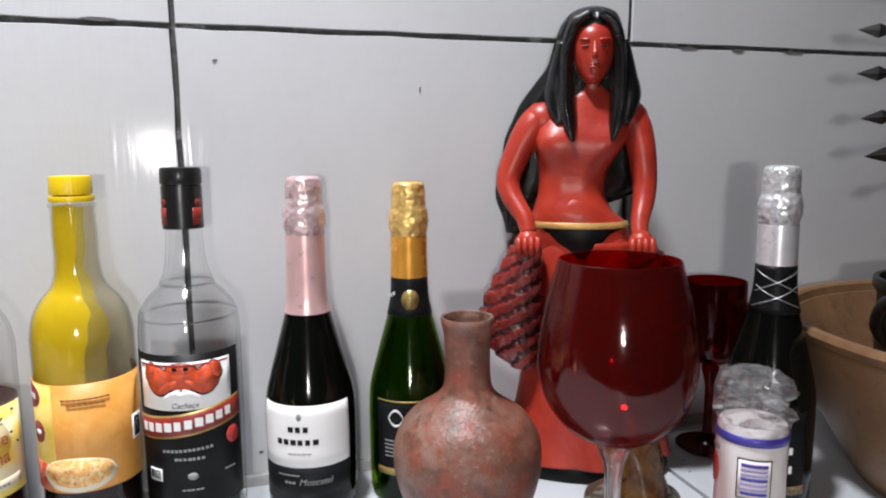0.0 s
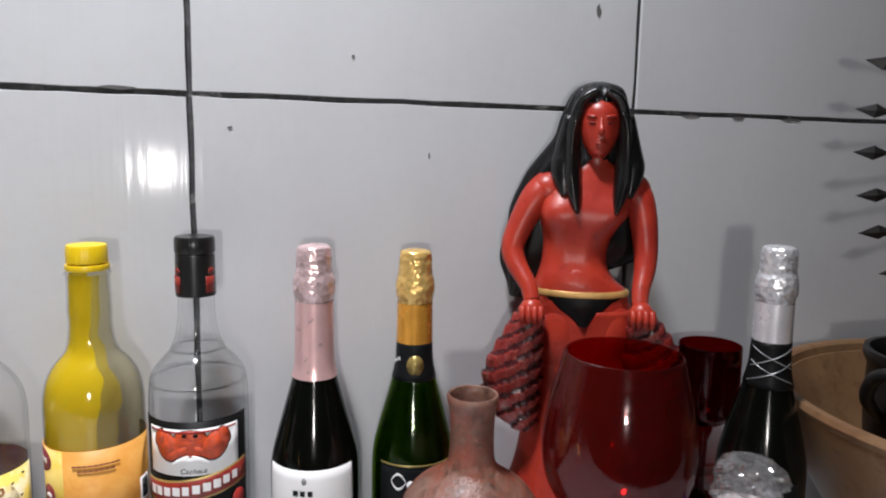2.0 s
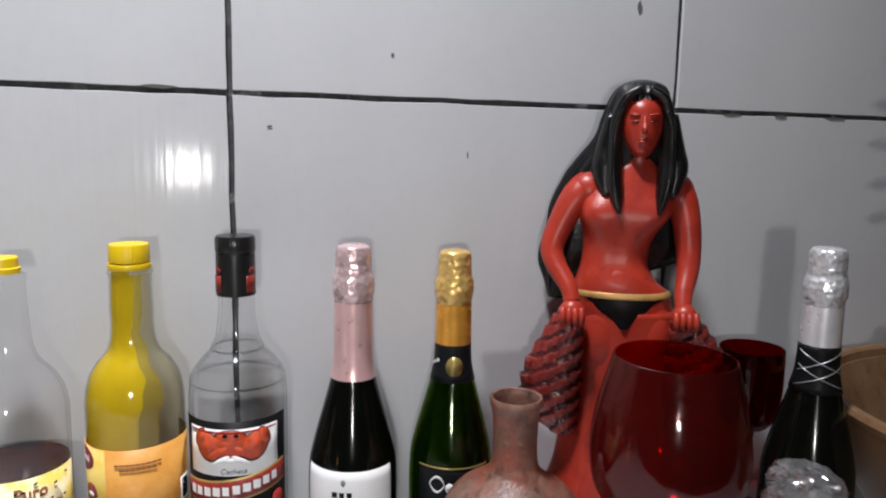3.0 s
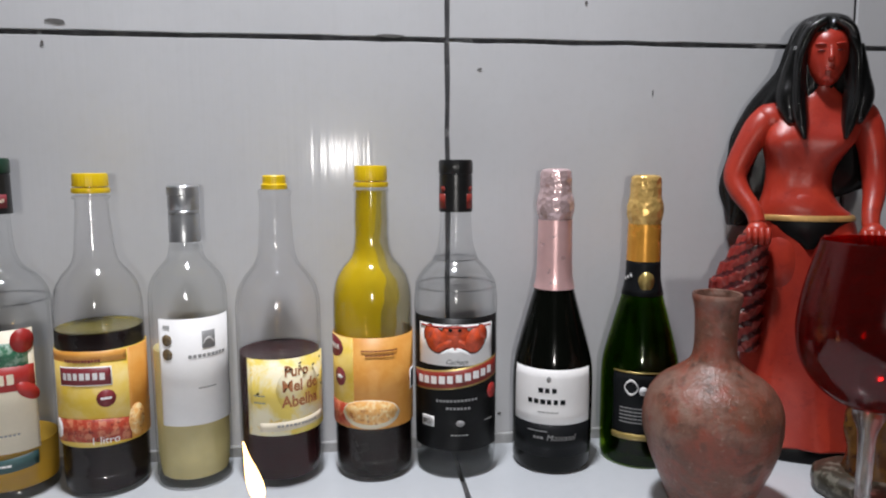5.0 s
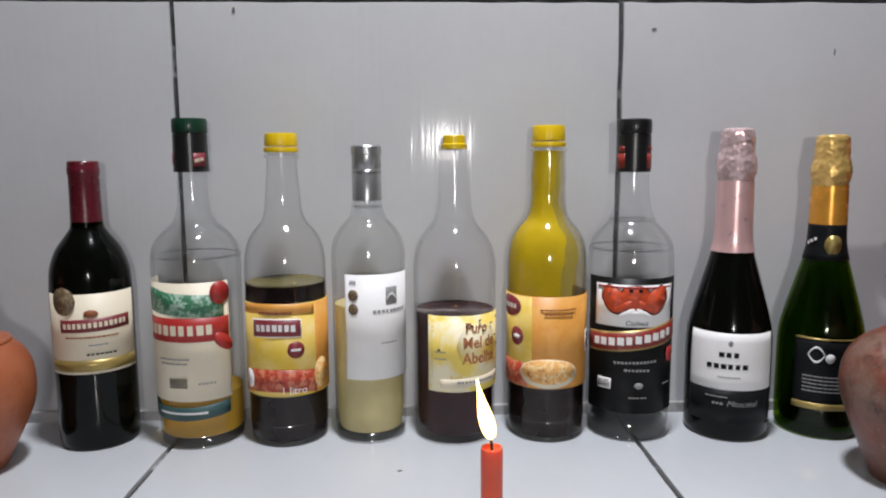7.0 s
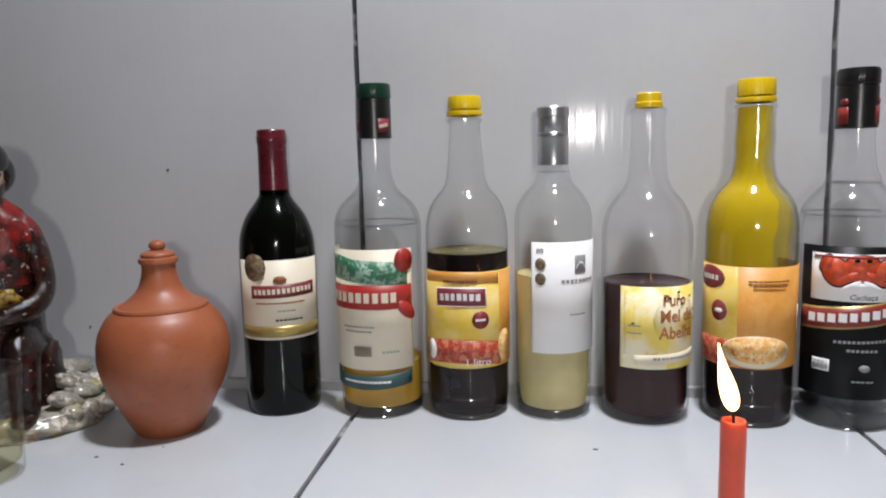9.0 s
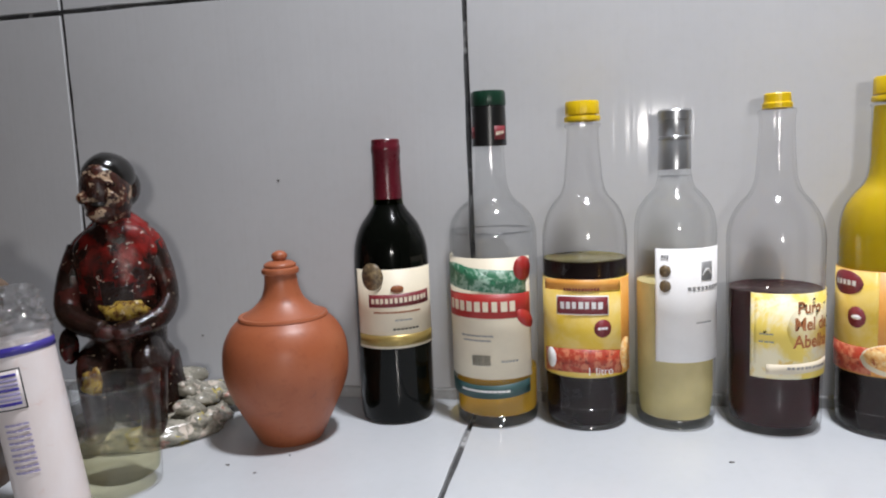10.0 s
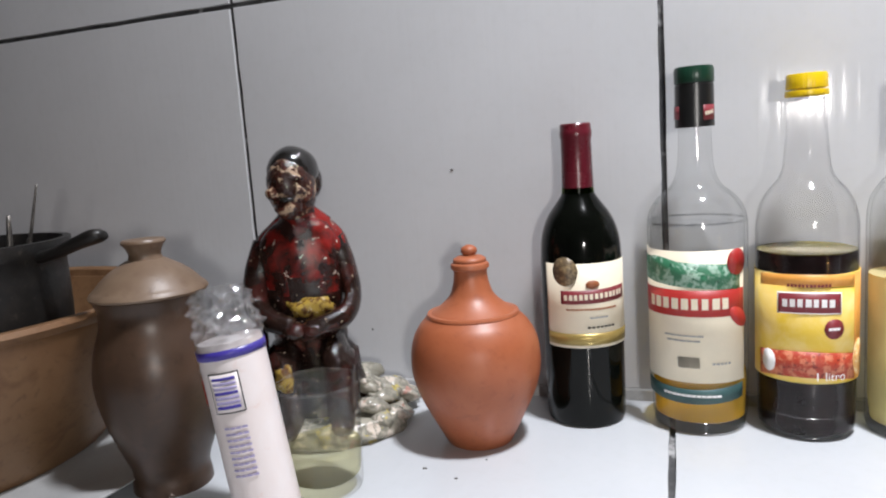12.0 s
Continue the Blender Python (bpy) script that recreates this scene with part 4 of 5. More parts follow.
bars("small_print", R, -21, 0.0675, 0.022, 0.0012, 5, M_GREY, L, 0.0009, upright=False, seed=28)
L2 = band("lower_label", R, 0.020, 0.0540, -80, 48, M_CHARCOAL, B, 0.0003, label="charcoal lower label")
words("kind_print", "Moscatel", R, -2, 0.0405, 0.0085, M_GREY, L2, 0.0008, slant=0.3)
bars("small_print", R, -34, 0.0400, 0.011, 0.003, 3, M_GREY, L2, 0.0008, seed=29)
bars("small_print", R, -36, 0.0470, 0.022, 0.0012, 5, M_GREY, L2, 0.0008, upright=False, seed=30)

B, prof = sparkling("sparkling_wine_bottle", (0.2040, -0.053, 0), "green sparkling wine bottle, gold foil neck, dark label", M_GREEN_GLASS, M_GOLD_FOIL, M_GOLD_SMOOTH, 0.222, (0.205, M_GREEN_WINE), 0.97, 0.978, "smooth gold foil")
R = 0.0412
prof2 = prof
neck_r = lambda z: radius_at(prof2, z)
L2 = band("neck_label", R, 0.181, 0.219, -180, 176, M_CHARCOAL, B, 0.0006, label="dark neck label", bulge=neck_r, steps=6)
rr = radius_at(prof, 0.197) + 0.001
oval("neck_seal", rr, -12, 0.197, 0.0085, 0.0100, M_GOLD_PRINT, L2, 0.0012, label="round gold seal")
bars("neck_print", rr, -70, 0.201, 0.012, 0.004, 3, M_PAPER, L2, 0.0014, lean=0.003, seed=31)
body_r2 = lambda z: radius_at(prof2, max(z, 0.03))
L = band("label", R, 0.0315, 0.105, -63, 40, M_CHARCOAL, B, label="dark green-black label with gold edges", bulge=body_r2, steps=6)
band("gold_edge", R, 0.1035, 0.1052, -63, 40, M_GOLD_PRINT, L, 0.0009, bulge=body_r2)
band("gold_band", R, 0.0320, 0.0385, -63, 40, M_GOLD_PRINT, L, 0.0008)
ribbon("swirl_print", R, -34, 0.0885, 0.0075, 0.0024, M_PAPER, L, 0.0009, bow=0.0075)
ribbon("swirl_print", R, -34, 0.0885, 0.0075, 0.0024, M_PAPER, L, 0.0009, bow=-0.0075)
oval("swirl_print", R, -17, 0.0855, 0.0045, 0.0048, M_PAPER, L, 0.0009)
for q in range(5):
    bars("small_print", R, -20, 0.0660 - q * 0.0038, 0.044, 0.0013, 9, M_GREY, L, 0.0008, upright=False, seed=32 + q)

B, prof = sparkling("sparkling_wine_bottle", (0.527, -0.172, 0), "black sparkling wine bottle, silver foil neck, dark label", M_DARK_GLASS, M_SILVER_FOIL, M_SILVER_SMOOTH, 0.212, None, 0.98, 1.02, "smooth silver foil")
B["group"] = "bottles on the ledge"
R = 0.0416
prof3 = prof
neck_r3 = lambda z: radius_at(prof3, z)
L = band("neck_label", R, 0.186, 0.230, -180, 176, M_BLACK, B, 0.0009, label="black neck label with crossed silver cords", bulge=neck_r3, steps=8)
for s in (-1, 1):
    for z0 in (0.201, 0.215):
        bm = bmesh.new()
        pts = []
        for i in range(13):
            a = math.radians(-100 + i * 10.5)
            z = z0 + s * 0.010 * (i / 6 - 1)
            q = radius_at(prof, z) + 0.0018
            pts.append((q * math.sin(a), -q * math.cos(a), z, 0.0005))
        tube(bm, pts, seg=6, n=2)
        part("cord", bm, M_GREY_CAPSULE, L, "thin silver cord")
L = band("label", R, 0.020, 0.100, -100, 10, M_BLACK, B, 0.0004, label="black label with white script", bulge=lambda z: radius_at(prof3, max(z, 0.03)), steps=6)
bars("script_print", R, -18, 0.063, 0.016, 0.0085, 3, M_PAPER, L, 0.0010, lean=0.002, seed=40)
bars("script_print", R, -14, 0.046, 0.009, 0.0095, 2, M_PAPER, L, 0.0010, lean=0.001, seed=41)
band("gold_band", R, 0.021, 0.030, -90, 10, M_SEAL, L, 0.0009)

# red wine bottle
RED = [(0.031, 0.0), (0.0365, 0.002), (0.0378, 0.008)] + glide([(0.0379, 0.03), (0.0381, 0.09), (0.0383, 0.140), (0.0380, 0.160), (0.0362, 0.180), (0.0300, 0.198), (0.0210, 0.211), (0.0160, 0.2185), (0.0142, 0.224), (0.0137, 0.240), (0.0134, 0.275)], 4)
B = thing("red_wine_bottle", (-0.5475, -0.049, 0), "dark red wine bottle, cream label, wine red capsule", "bottle", ROWG)
part("body", lathe([(0, 0.010), (0.020, 0.004)] + RED + [(0, 0.276)]), M_DARK_GLASS, B)
part("neck_collar", lathe([(0.0150, 0.2195), (0.0153, 0.2200), (0.0146, 0.2262), (0.0141, 0.2264)]), M_GREEN_GLASS, B, "green glass showing below the capsule")
part("capsule", lathe([(0.0140, 0.2255), (0.0149, 0.2252), (0.0143, 0.245), (0.0141, 0.270), (0.0148, 0.2725), (0.0149, 0.2780), (0.0143, 0.2790), (0.0143, 0.2835), (0.0134, 0.2848), (0, 0.2848)]), M_WINE_CAPSULE, B, "wine red capsule")
R = 0.0382
L = band("label", R, 0.079, 0.158, -48, 92, M_CREAM, B, label="cream label with a brown title bar and gold foot")
band("gold_band", R, 0.0815, 0.0925, -47.5, 91.5, M_GOLD_PRINT, L, 0.0007)
oval("medal", R, -15, 0.151, 0.0125, 0.0135, M_SEAL, L, 0.0012, label="dark gold medal sticker")
ribbon("title_bar", R, 28, 0.1275, 0.034, 0.0125, M_MAROON, L, 0.0008, lean=0.001)
bars("title_print", R, 28, 0.1275, 0.062, 0.0065, 13, M_CREAM, L, 0.0011, seed=45, lean=0.001)
oval("crest", R, 22, 0.1385, 0.0065, 0.004, M_INK_BROWN, L, 0.0010)
bars("small_print", R, 22, 0.1155, 0.050, 0.0016, 12, M_INK_BROWN, L, upright=False, seed=46)
bars("small_print", R, 30, 0.1075, 0.018, 0.0014, 4, M_GREY, L, upright=False, seed=47)
bars("script_print", R, 34, 0.0985, 0.028, 0.0022, 7, M_CHARCOAL, L, seed=48)


# ---- clay vessels and glasses ----
B = thing("terracotta_jug", (-0.6377, -0.119, 0), "terracotta jug with narrow neck and knobbed stopper", "jug")
J = glide([(0.0300, 0.0), (0.0335, 0.006), (0.0425, 0.024), (0.0535, 0.047), (0.0588, 0.066), (0.0594, 0.083), (0.0568, 0.098), (0.0500, 0.1110), (0.0420, 0.1190)], 5)
part("body", lathe([(0, 0.001)] + J + [(0.0424, 0.1203), (0.0415, 0.1222), (0.0392, 0.1226)] + glide([(0.0380, 0.1222), (0.0285, 0.1288), (0.0205, 0.1370), (0.0166, 0.147), (0.0152, 0.1560), (0.0153, 0.1605)], 4) + [(0.0172, 0.1615), (0.0176, 0.1640), (0.0170, 0.1660), (0.0152, 0.1672), (0, 0.1672)], seg=72,
                   wobble=lambda a, r, z: 1 + 0.004 * noise.noise((math.cos(a), math.sin(a), z * 40))), M_TERRACOTTA, B)
S = part("stopper", lathe(glide([(0.0148, 0.1672), (0.0150, 0.1700), (0.0110, 0.1725), (0.0060, 0.1735)], 3) + [(0.0052, 0.1745)]), M_TERRACOTTA, B)
part("knob", lathe(glide([(0.0050, 0.1735), (0.0073, 0.1765), (0.0068, 0.1800), (0.0030, 0.1825), (0.0, 0.1828)], 4)), M_TERRACOTTA, S)

B = thing("clay_vase", (0.2215, -0.176, 0), "weathered red-brown clay vase with a narrow neck", "vase")
V = glide([(0.0325, 0.0), (0.0360, 0.010), (0.0440, 0.028), (0.0530, 0.050), (0.0593, 0.070), (0.0612, 0.088), (0.0585, 0.106), (0.0480, 0.122), (0.0325, 0.133), (0.0215, 0.143), (0.0186, 0.156), (0.0184, 0.176), (0.0192, 0.190), (0.0214, 0.199)], 5)
part("body", lathe([(0, 0.001)] + V + [(0.0217, 0.2025), (0.0208, 0.2045), (0.0190, 0.2040), (0.0170, 0.196), (0.0160, 0.170), (0.0, 0.165)], seg=72,
                   wobble=lambda a, r, z: 1 + 0.012 * noise.noise((math.cos(a) * 1.5, math.sin(a) * 1.5, z * 30)) + 0.005 * noise.noise((math.cos(a) * 7, math.sin(a) * 7, z * 140))), M_OLD_CLAY, B)
part("mouth", lathe([(0, 0.168), (0.0166, 0.171), (0.0178, 0.194), (0.0183, 0.2005), (0.0172, 0.196), (0.0158, 0.1735), (0, 0.170)]), M_LIP, B, "dark inside of the mouth")


def stem_glass(name, place, label, bowl, stem_top, stem_r, foot_r, glass, foot_glass, group):
    """A stemmed glass: open bowl with thickness, knop, stem and foot."""
    ob = thing(name, place, label, "glass", group)
    thick = 0.0016
    inner = [(max(r - thick, 0.0), z) for r, z in bowl if z > bowl[0][1] + 0.006]
    part("bowl", lathe([(0, bowl[0][1])] + list(bowl) + [(bowl[-1][0] - thick * 0.5, bowl[-1][1] + 0.0006)] + inner[::-1] + [(0, bowl[0][1] + 0.0055)], seg=72), glass, ob)
    st = part("stem", lathe([(0, 0.004), (stem_r * 2.2, 0.0045)] + glide([(stem_r * 1.6, 0.009), (stem_r, 0.022), (stem_r * 0.95, stem_top * 0.6), (stem_r * 1.1, stem_top - 0.022), (stem_r * 1.75, stem_top - 0.009), (stem_r * 1.9, stem_top - 0.004), (stem_r * 1.3, stem_top)], 5) + [(0, stem_top)]), foot_glass, ob)
    part("foot", lathe([(0, 0.0005), (foot_r * 0.8, 0.0), (foot_r, 0.0012), (foot_r, 0.0024)] + glide([(foot_r * 0.9, 0.0030), (foot_r * 0.5, 0.0045), (stem_r * 2.4, 0.0080)], 3) + [(0, 0.008)]), foot_glass, st)
    return ob


GOB = glide([(0.006, 0.1265), (0.022, 0.130), (0.039, 0.142), (0.0515, 0.161), (0.0562, 0.183), (0.0555, 0.203), (0.0515, 0.226), (0.0455, 0.249), (0.0425, 0.2605)], 5)
stem_glass("red_goblet", (0.303, -0.268, 0), "large balloon goblet of red glass on a clear stem", GOB, 0.1265, 0.0062, 0.040, M_RED_GLASS, M_STEM, "red glasses")
CUP = glide([(0.005, 0.097), (0.015, 0.099), (0.0265, 0.108), (0.0325, 0.124), (0.0345, 0.146), (0.0345, 0.170), (0.0340, 0.192)], 5)
stem_glass("red_wine_glass", (0.549, -0.060, 0), "dark red stemmed wine glass near the wall", CUP, 0.097, 0.0050, 0.034, M_RED_DARK, M_RED_DARK, "red glasses")

B = thing("tumbler", (-0.738, -0.236, 0), "clear glass tumbler with a little yellowish drink", "glass")
T = [(0.0265, 0.0), (0.0298, 0.0015), (0.0308, 0.005), (0.0318, 0.03), (0.0334, 0.060), (0.0350, 0.089)]
part("body", lathe([(0, 0.002), (0.020, 0.0012)] + T + [(0.0344, 0.0902), (0.0336, 0.0895), (0.0319, 0.060), (0.0300, 0.022), (0.0285, 0.013), (0.024, 0.010), (0, 0.0095)], seg=64), M_THICK, B)
part("rim", lathe([(0.0345 + 0.0013 * math.cos(q * math.pi / 5), 0.0903 + 0.0012 * math.sin(q * math.pi / 5)) for q in range(11)], seg=64), M_RIM, B, "thick rounded glass rim")
part("drink", lathe([(0, 0.0098), (0.024, 0.0104), (0.0288, 0.0134), (0.0303, 0.022), (0.0310, 0.039), (0.0300, 0.0382), (0, 0.0380)], seg=64), M_WATER, B, "pale yellowish drink")

B = thing("lidded_jar", (-0.878, -0.252, 0), "tall brown clay jar with a knobbed lid", "jar")
part("body", lathe([(0, 0.001)] + glide([(0.0330, 0.0), (0.0325, 0.007), (0.0315, 0.018), (0.0370, 0.034), (0.0460, 0.060), (0.0512, 0.086), (0.0520, 0.104), (0.0485, 0.124), (0.0425, 0.143), (0.0415, 0.155), (0.0440, 0.1640)], 5) + [(0.0445, 0.1665), (0.0430, 0.1680), (0, 0.1680)], seg=64), M_BROWN_CLAY, B)
D = part("lid", lathe([(0.040, 0.1670), (0.0462, 0.1675), (0.0472, 0.1695), (0.0455, 0.1725)] + glide([(0.0440, 0.1735), (0.0330, 0.1850), (0.0210, 0.1930), (0.0145, 0.1965)], 4) + [(0, 0.197)], seg=64), M_LID_CLAY, B, "paler clay lid")
part("knob", lathe(glide([(0.0140, 0.1955), (0.0128, 0.2010), (0.0150, 0.2070), (0.0178, 0.2105), (0.0165, 0.2130)], 4) + [(0.010, 0.2125), (0, 0.2115)], seg=40), M_LID_CLAY, D)


def basin(name, place, label, top_r, foot_r, high):
    ob = thing(name, place, label, "bowl", "clay basins")
    mid = (top_r + foot_r) / 2
    out = glide([(foot_r, 0.0), (foot_r * 1.03, 0.008), (mid * 1.02, high * 0.45), (top_r * 0.975, high * 0.86), (top_r * 0.985, high * 0.93)], 5)
    rim = [(top_r * 1.0, high * 0.94), (top_r * 1.008, high * 0.97), (top_r, high), (top_r * 0.965, high), (top_r * 0.950, high * 0.985)]
    inside = glide([(top_r * 0.935, high * 0.93), (mid * 0.94, high * 0.48), (foot_r * 0.93, 0.024), (foot_r * 0.7, 0.014)], 4)
    uneven = lambda a, r, z: 1 + 0.006 * noise.noise((math.cos(a), math.sin(a), z * 9))
    part("body", lathe([(0, 0.001)] + out + [(top_r * 0.955, high * 0.935)] + inside + [(0, 0.014)], seg=88, wobble=uneven), M_BOWL_CLAY, ob)
    part("rim", lathe([(top_r * 0.94, high * 0.925), (top_r * 0.988, high * 0.925)] + rim + [(top_r * 0.94, high * 0.925)], seg=88, wobble=uneven), M_BOWL_CLAY, ob, "rounded clay rim")
    return ob


basin("clay_basin", (0.787, -0.246, 0), "wide tan clay basin holding an iron pot and arrows", 0.237, 0.155, 0.168)
basin("clay_basin", (-1.168, -0.262, 0.0062), "wide tan clay basin holding a black iron pot", 0.235, 0.165, 0.147)
B = thing("plate", (-1.150, -0.275, 0), "flat grey enamel plate under the clay basin", "plate")
part("body", lathe([(0, 0.0005), (0.150, 0.0), (0.215, 0.006), (0.255, 0.012), (0.256, 0.0135), (0.252, 0.0138), (0.212, 0.0080), (0.178, 0.0058), (0, 0.0058)], seg=88), M_PLATE, B)


def iron_pot(name, place, label, r, high, ears, turn):
    """A round-bottomed iron pot with ear handles."""
    ob = thing(name, place, label, "pot", "iron pots", turn)
    out = glide([(r * 0.35, 0.0), (r * 0.62, 0.012), (r * 0.86, high * 0.32), (r * 0.95, high * 0.6), (r * 0.96, high * 0.9)], 4)
    part("body", lathe([(0, 0.0)] + out + [(r, high * 0.93), (r * 1.03, high * 0.96), (r * 1.02, high), (r * 0.95, high), (r * 0.90, high * 0.9), (r * 0.88, high * 0.55), (r * 0.6, 0.03), (0, 0.02)], seg=56), M_IRON, ob)
    for kind in ears:
        bm = bmesh.new()
        if kind == "bar":
            tube(bm, [(r * 0.92, 0, high * 0.93, 0.0085), (r * 1.15, 0, high * 0.95, 0.0075), (r * 1.42, 0, high * 0.99, 0.0085), (r * 1.62, 0, high * 1.015, 0.0095), (r * 1.70, 0, high * 1.015, 0.006)], seg=12, flat=0.62)
        else:
            tube(bm, [(-r * 0.90, -0.018, high * 0.95, 0.006), (-r * 1.12, -0.026, high * 0.98, 0.0065), (-r * 1.30, -0.018, high * 0.96, 0.007), (-r * 1.33, 0.0, high * 0.90, 0.007), (-r * 1.22, 0.012, high * 0.76, 0.007), (-r * 0.90, 0.012, high * 0.62, 0.006)], seg=12)
        part("handle", bm, M_IRON, ob)
    return ob


POT_R = iron_pot("iron_pot", (0.752, -0.180, 0.0145), "black cast iron pot standing in the clay basin", 0.075, 0.186, ("loop",), 0)
POT_L = iron_pot("iron_pot", (-1.045, -0.290, 0.0205), "black cast iron pot with a bar handle, in the basin", 0.088, 0.196, ("bar",), 6)


def arrow(bm, tip, root, head=0.036, wide=0.0075, rod=0.0024):
    """A rod with a flat leaf-shaped point."""
    tip, root = Vector(tip), Vector(root)
    d = (root - tip).normalized()
    s = d.cross(Vector((0, -1, 0.0))).normalized()
    w = d.cross(s)
    base = tip + d * head
    mid = tip + d * head * 0.55
    ring = [bm.verts.new(mid + s * wide), bm.verts.new(mid + w * 0.0028), bm.verts.new(mid - s * wide), bm.verts.new(mid - w * 0.0028)]
    a, b = bm.verts.new(tip), bm.verts.new(base)
    for k in range(4):
        bm.faces.new((a, ring[k], ring[(k + 1) % 4]))
        bm.faces.new((b, ring[(k + 1) % 4], ring[k]))
    q = base + (root - base) * 0.5 + Vector((0, 0, 0.004))
    tube(bm, [(*(base - d * 0.004), rod * 1.3), (*q, rod), (*root, rod)], seg=8, n=4)


F = thing("iron_arrow_fan", (0.850, -0.245, 0.0145), "fan of dark iron arrows standing in the basin", "iron tool")
bm = bmesh.new()
tube(bm, [(0, 0, 0, 0.006), (0, 0, 0.22, 0.006), (0, 0, 0.49, 0.005), (0, 0, 0.52, 0.002)], seg=10)
part("shaft", bm, M_IRON, F)
ARROWS = [(0.672, -0.112, 0.506, 0.455), (0.662, -0.115, 0.455, 0.430), (0.654, -0.125, 0.410, 0.405), (0.656, -0.132, 0.365, 0.378), (0.650, -0.145, 0.327, 0.352), (0.690, -0.140, 0.282, 0.325)]
for x, y, z, zr in ARROWS:
    bm = bmesh.new()
    arrow(bm, (x - 0.850, y + 0.245, z - 0.0145), (0, 0, zr - 0.0145))
    part("arrow", bm, M_IRON, F, smooth=False)

for i, (x, y, tx, ty, top, rad, mm) in enumerate(((-1.010, -0.300, 0.060, 0.004, 0.268, 0.0060, M_IRON), (-0.990, -0.285, 0.016, 0.0, 0.240, 0.0040, M_IRON_BRIGHT), (-0.985, -0.275, 0.040, 0.006, 0.264, 0.0020, M_IRON_BRIGHT), (-1.040, -0.310, 0.03, 0.0, 0.262, 0.003, M_IRON_BRIGHT), (-1.022, -0.325, 0.046, 0.006, 0.250, 0.004, M_IRON_BRIGHT), (-1.030, -0.335, 0.012, 0.004, 0.246, 0.0034, M_IRON))):
    N = thing("iron_rod", (x - tx * 0.5, y, 0.062), "thin iron tool standing in the black pot", "iron tool", "tools in the pot")
    bm = bmesh.new()
    tube(bm, [(-tx * 0.5, 0, 0, rad), (tx * 0.4, ty * 0.5, (top - 0.062) * 0.6, rad), (tx, ty, top - 0.062, rad * 0.4)], seg=8)
    part("shaft", bm, mm, N)
    bm = bmesh.new()
    blob(bm, (tx * 0.62, ty * 0.6, (top - 0.062) * 0.72), (rad * 1.9, rad * 0.8, 0.012), seg=10)
    part("blade", bm, mm, N)
N = thing("iron_ball", (-1.052, -0.322, 0.1955), "small worn iron lumps lying on the pot", "iron tool", "tools in the pot")
bm = bmesh.new()
for k in range(7):
    rnd = random.Random(k + 60)
    blob(bm, (rnd.uniform(-0.06, 0.075), rnd.uniform(-0.03, 0.05), rnd.uniform(0.008, 0.018)), (rnd.uniform(0.009, 0.016), rnd.uniform(0.009, 0.016), rnd.uniform(0.006, 0.010)), seg=12, rough=0.3)
part("lumps", bm, M_IRON_BRIGHT, N)


# ---- statues ----
LADY = [M_SKIN_RED, M_HAIR, M_FRILL, M_FRILL_LIT, M_GILT, M_BLACK]
bm = bmesh.new()
loft(bm, [(0, 0.004, 0.0, 0.088, 0.050), (0, 0.004, 0.010, 0.090, 0.052), (0, 0.004, 0.020, 0.086, 0.049)], 5, n=3)
folds = lambda a, t: 1 + (1 - t) * 0.045 * math.sin(a * 9 + 2 * t) + (1 - t) * 0.02 * math.sin(a * 17)
loft(bm, [(0, 0.002, 0.016, 0.088, 0.052), (0, 0.002, 0.035, 0.083, 0.049), (0, 0.002, 0.08, 0.070, 0.043), (0, 0.0, 0.14, 0.062, 0.038), (0, -0.002, 0.20, 0.058, 0.035), (-0.003, -0.002, 0.245, 0.052, 0.033)], 0, 48, folds, 6)
swell = lambda x, w: math.exp(-(x / w) ** 2)
chest = lambda a, t: 1 + 0.32 * swell(t - 0.535, 0.085) * (swell((a + 0.60 + math.pi) % (2 * math.pi) - math.pi, 0.42) + swell((a - 0.60 + math.pi) % (2 * math.pi) - math.pi, 0.42)) - 0.10 * swell(t - 0.34, 0.10) * swell((a + math.pi) % (2 * math.pi) - math.pi, 0.30)
loft(bm, [(-0.006, -0.002, 0.235, 0.052, 0.032), (-0.011, -0.004, 0.262, 0.0490, 0.030), (-0.016, -0.007, 0.276, 0.0395, 0.027), (-0.018, -0.006, 0.294, 0.0330, 0.023), (-0.016, -0.004, 0.316, 0.0345, 0.024), (-0.010, -0.003, 0.345, 0.0460, 0.026), (-0.004, 0.0, 0.368, 0.0500, 0.024), (-0.002, 0.0, 0.384, 0.0380, 0.020), (0, -0.003, 0.395, 0.0160, 0.015), (0, -0.007, 0.412, 0.0128, 0.013)], 0, 48, chest, 6)
for s in (-1, 1):
    blob(bm, (s * 0.024 - 0.004, -0.010, 0.212), (0.026, 0.0255, 0.048), 0, seg=28)
blob(bm, (-0.015, -0.017, 0.272), (0.028, 0.0165, 0.022), 0, seg=28)
loft(bm, [(0, -0.0225, 0.3985, 0.0050, 0.0060), (0, -0.0185, 0.4035, 0.0105, 0.0140), (0, -0.0145, 0.4125, 0.0158, 0.0200), (0, -0.0125, 0.4240, 0.0198, 0.0232), (0, -0.0115, 0.4360, 0.0212, 0.0242), (0, -0.0100, 0.4480, 0.0200, 0.0230), (0, -0.0060, 0.4590, 0.0140, 0.0170)], 0, 36)
tube(bm, [(0, -0.0335, 0.4380, 0.0016), (0, -0.0365, 0.4300, 0.0022), (0, -0.0388, 0.4245, 0.0030), (0, -0.0350, 0.4222, 0.0024)], 0, 12)
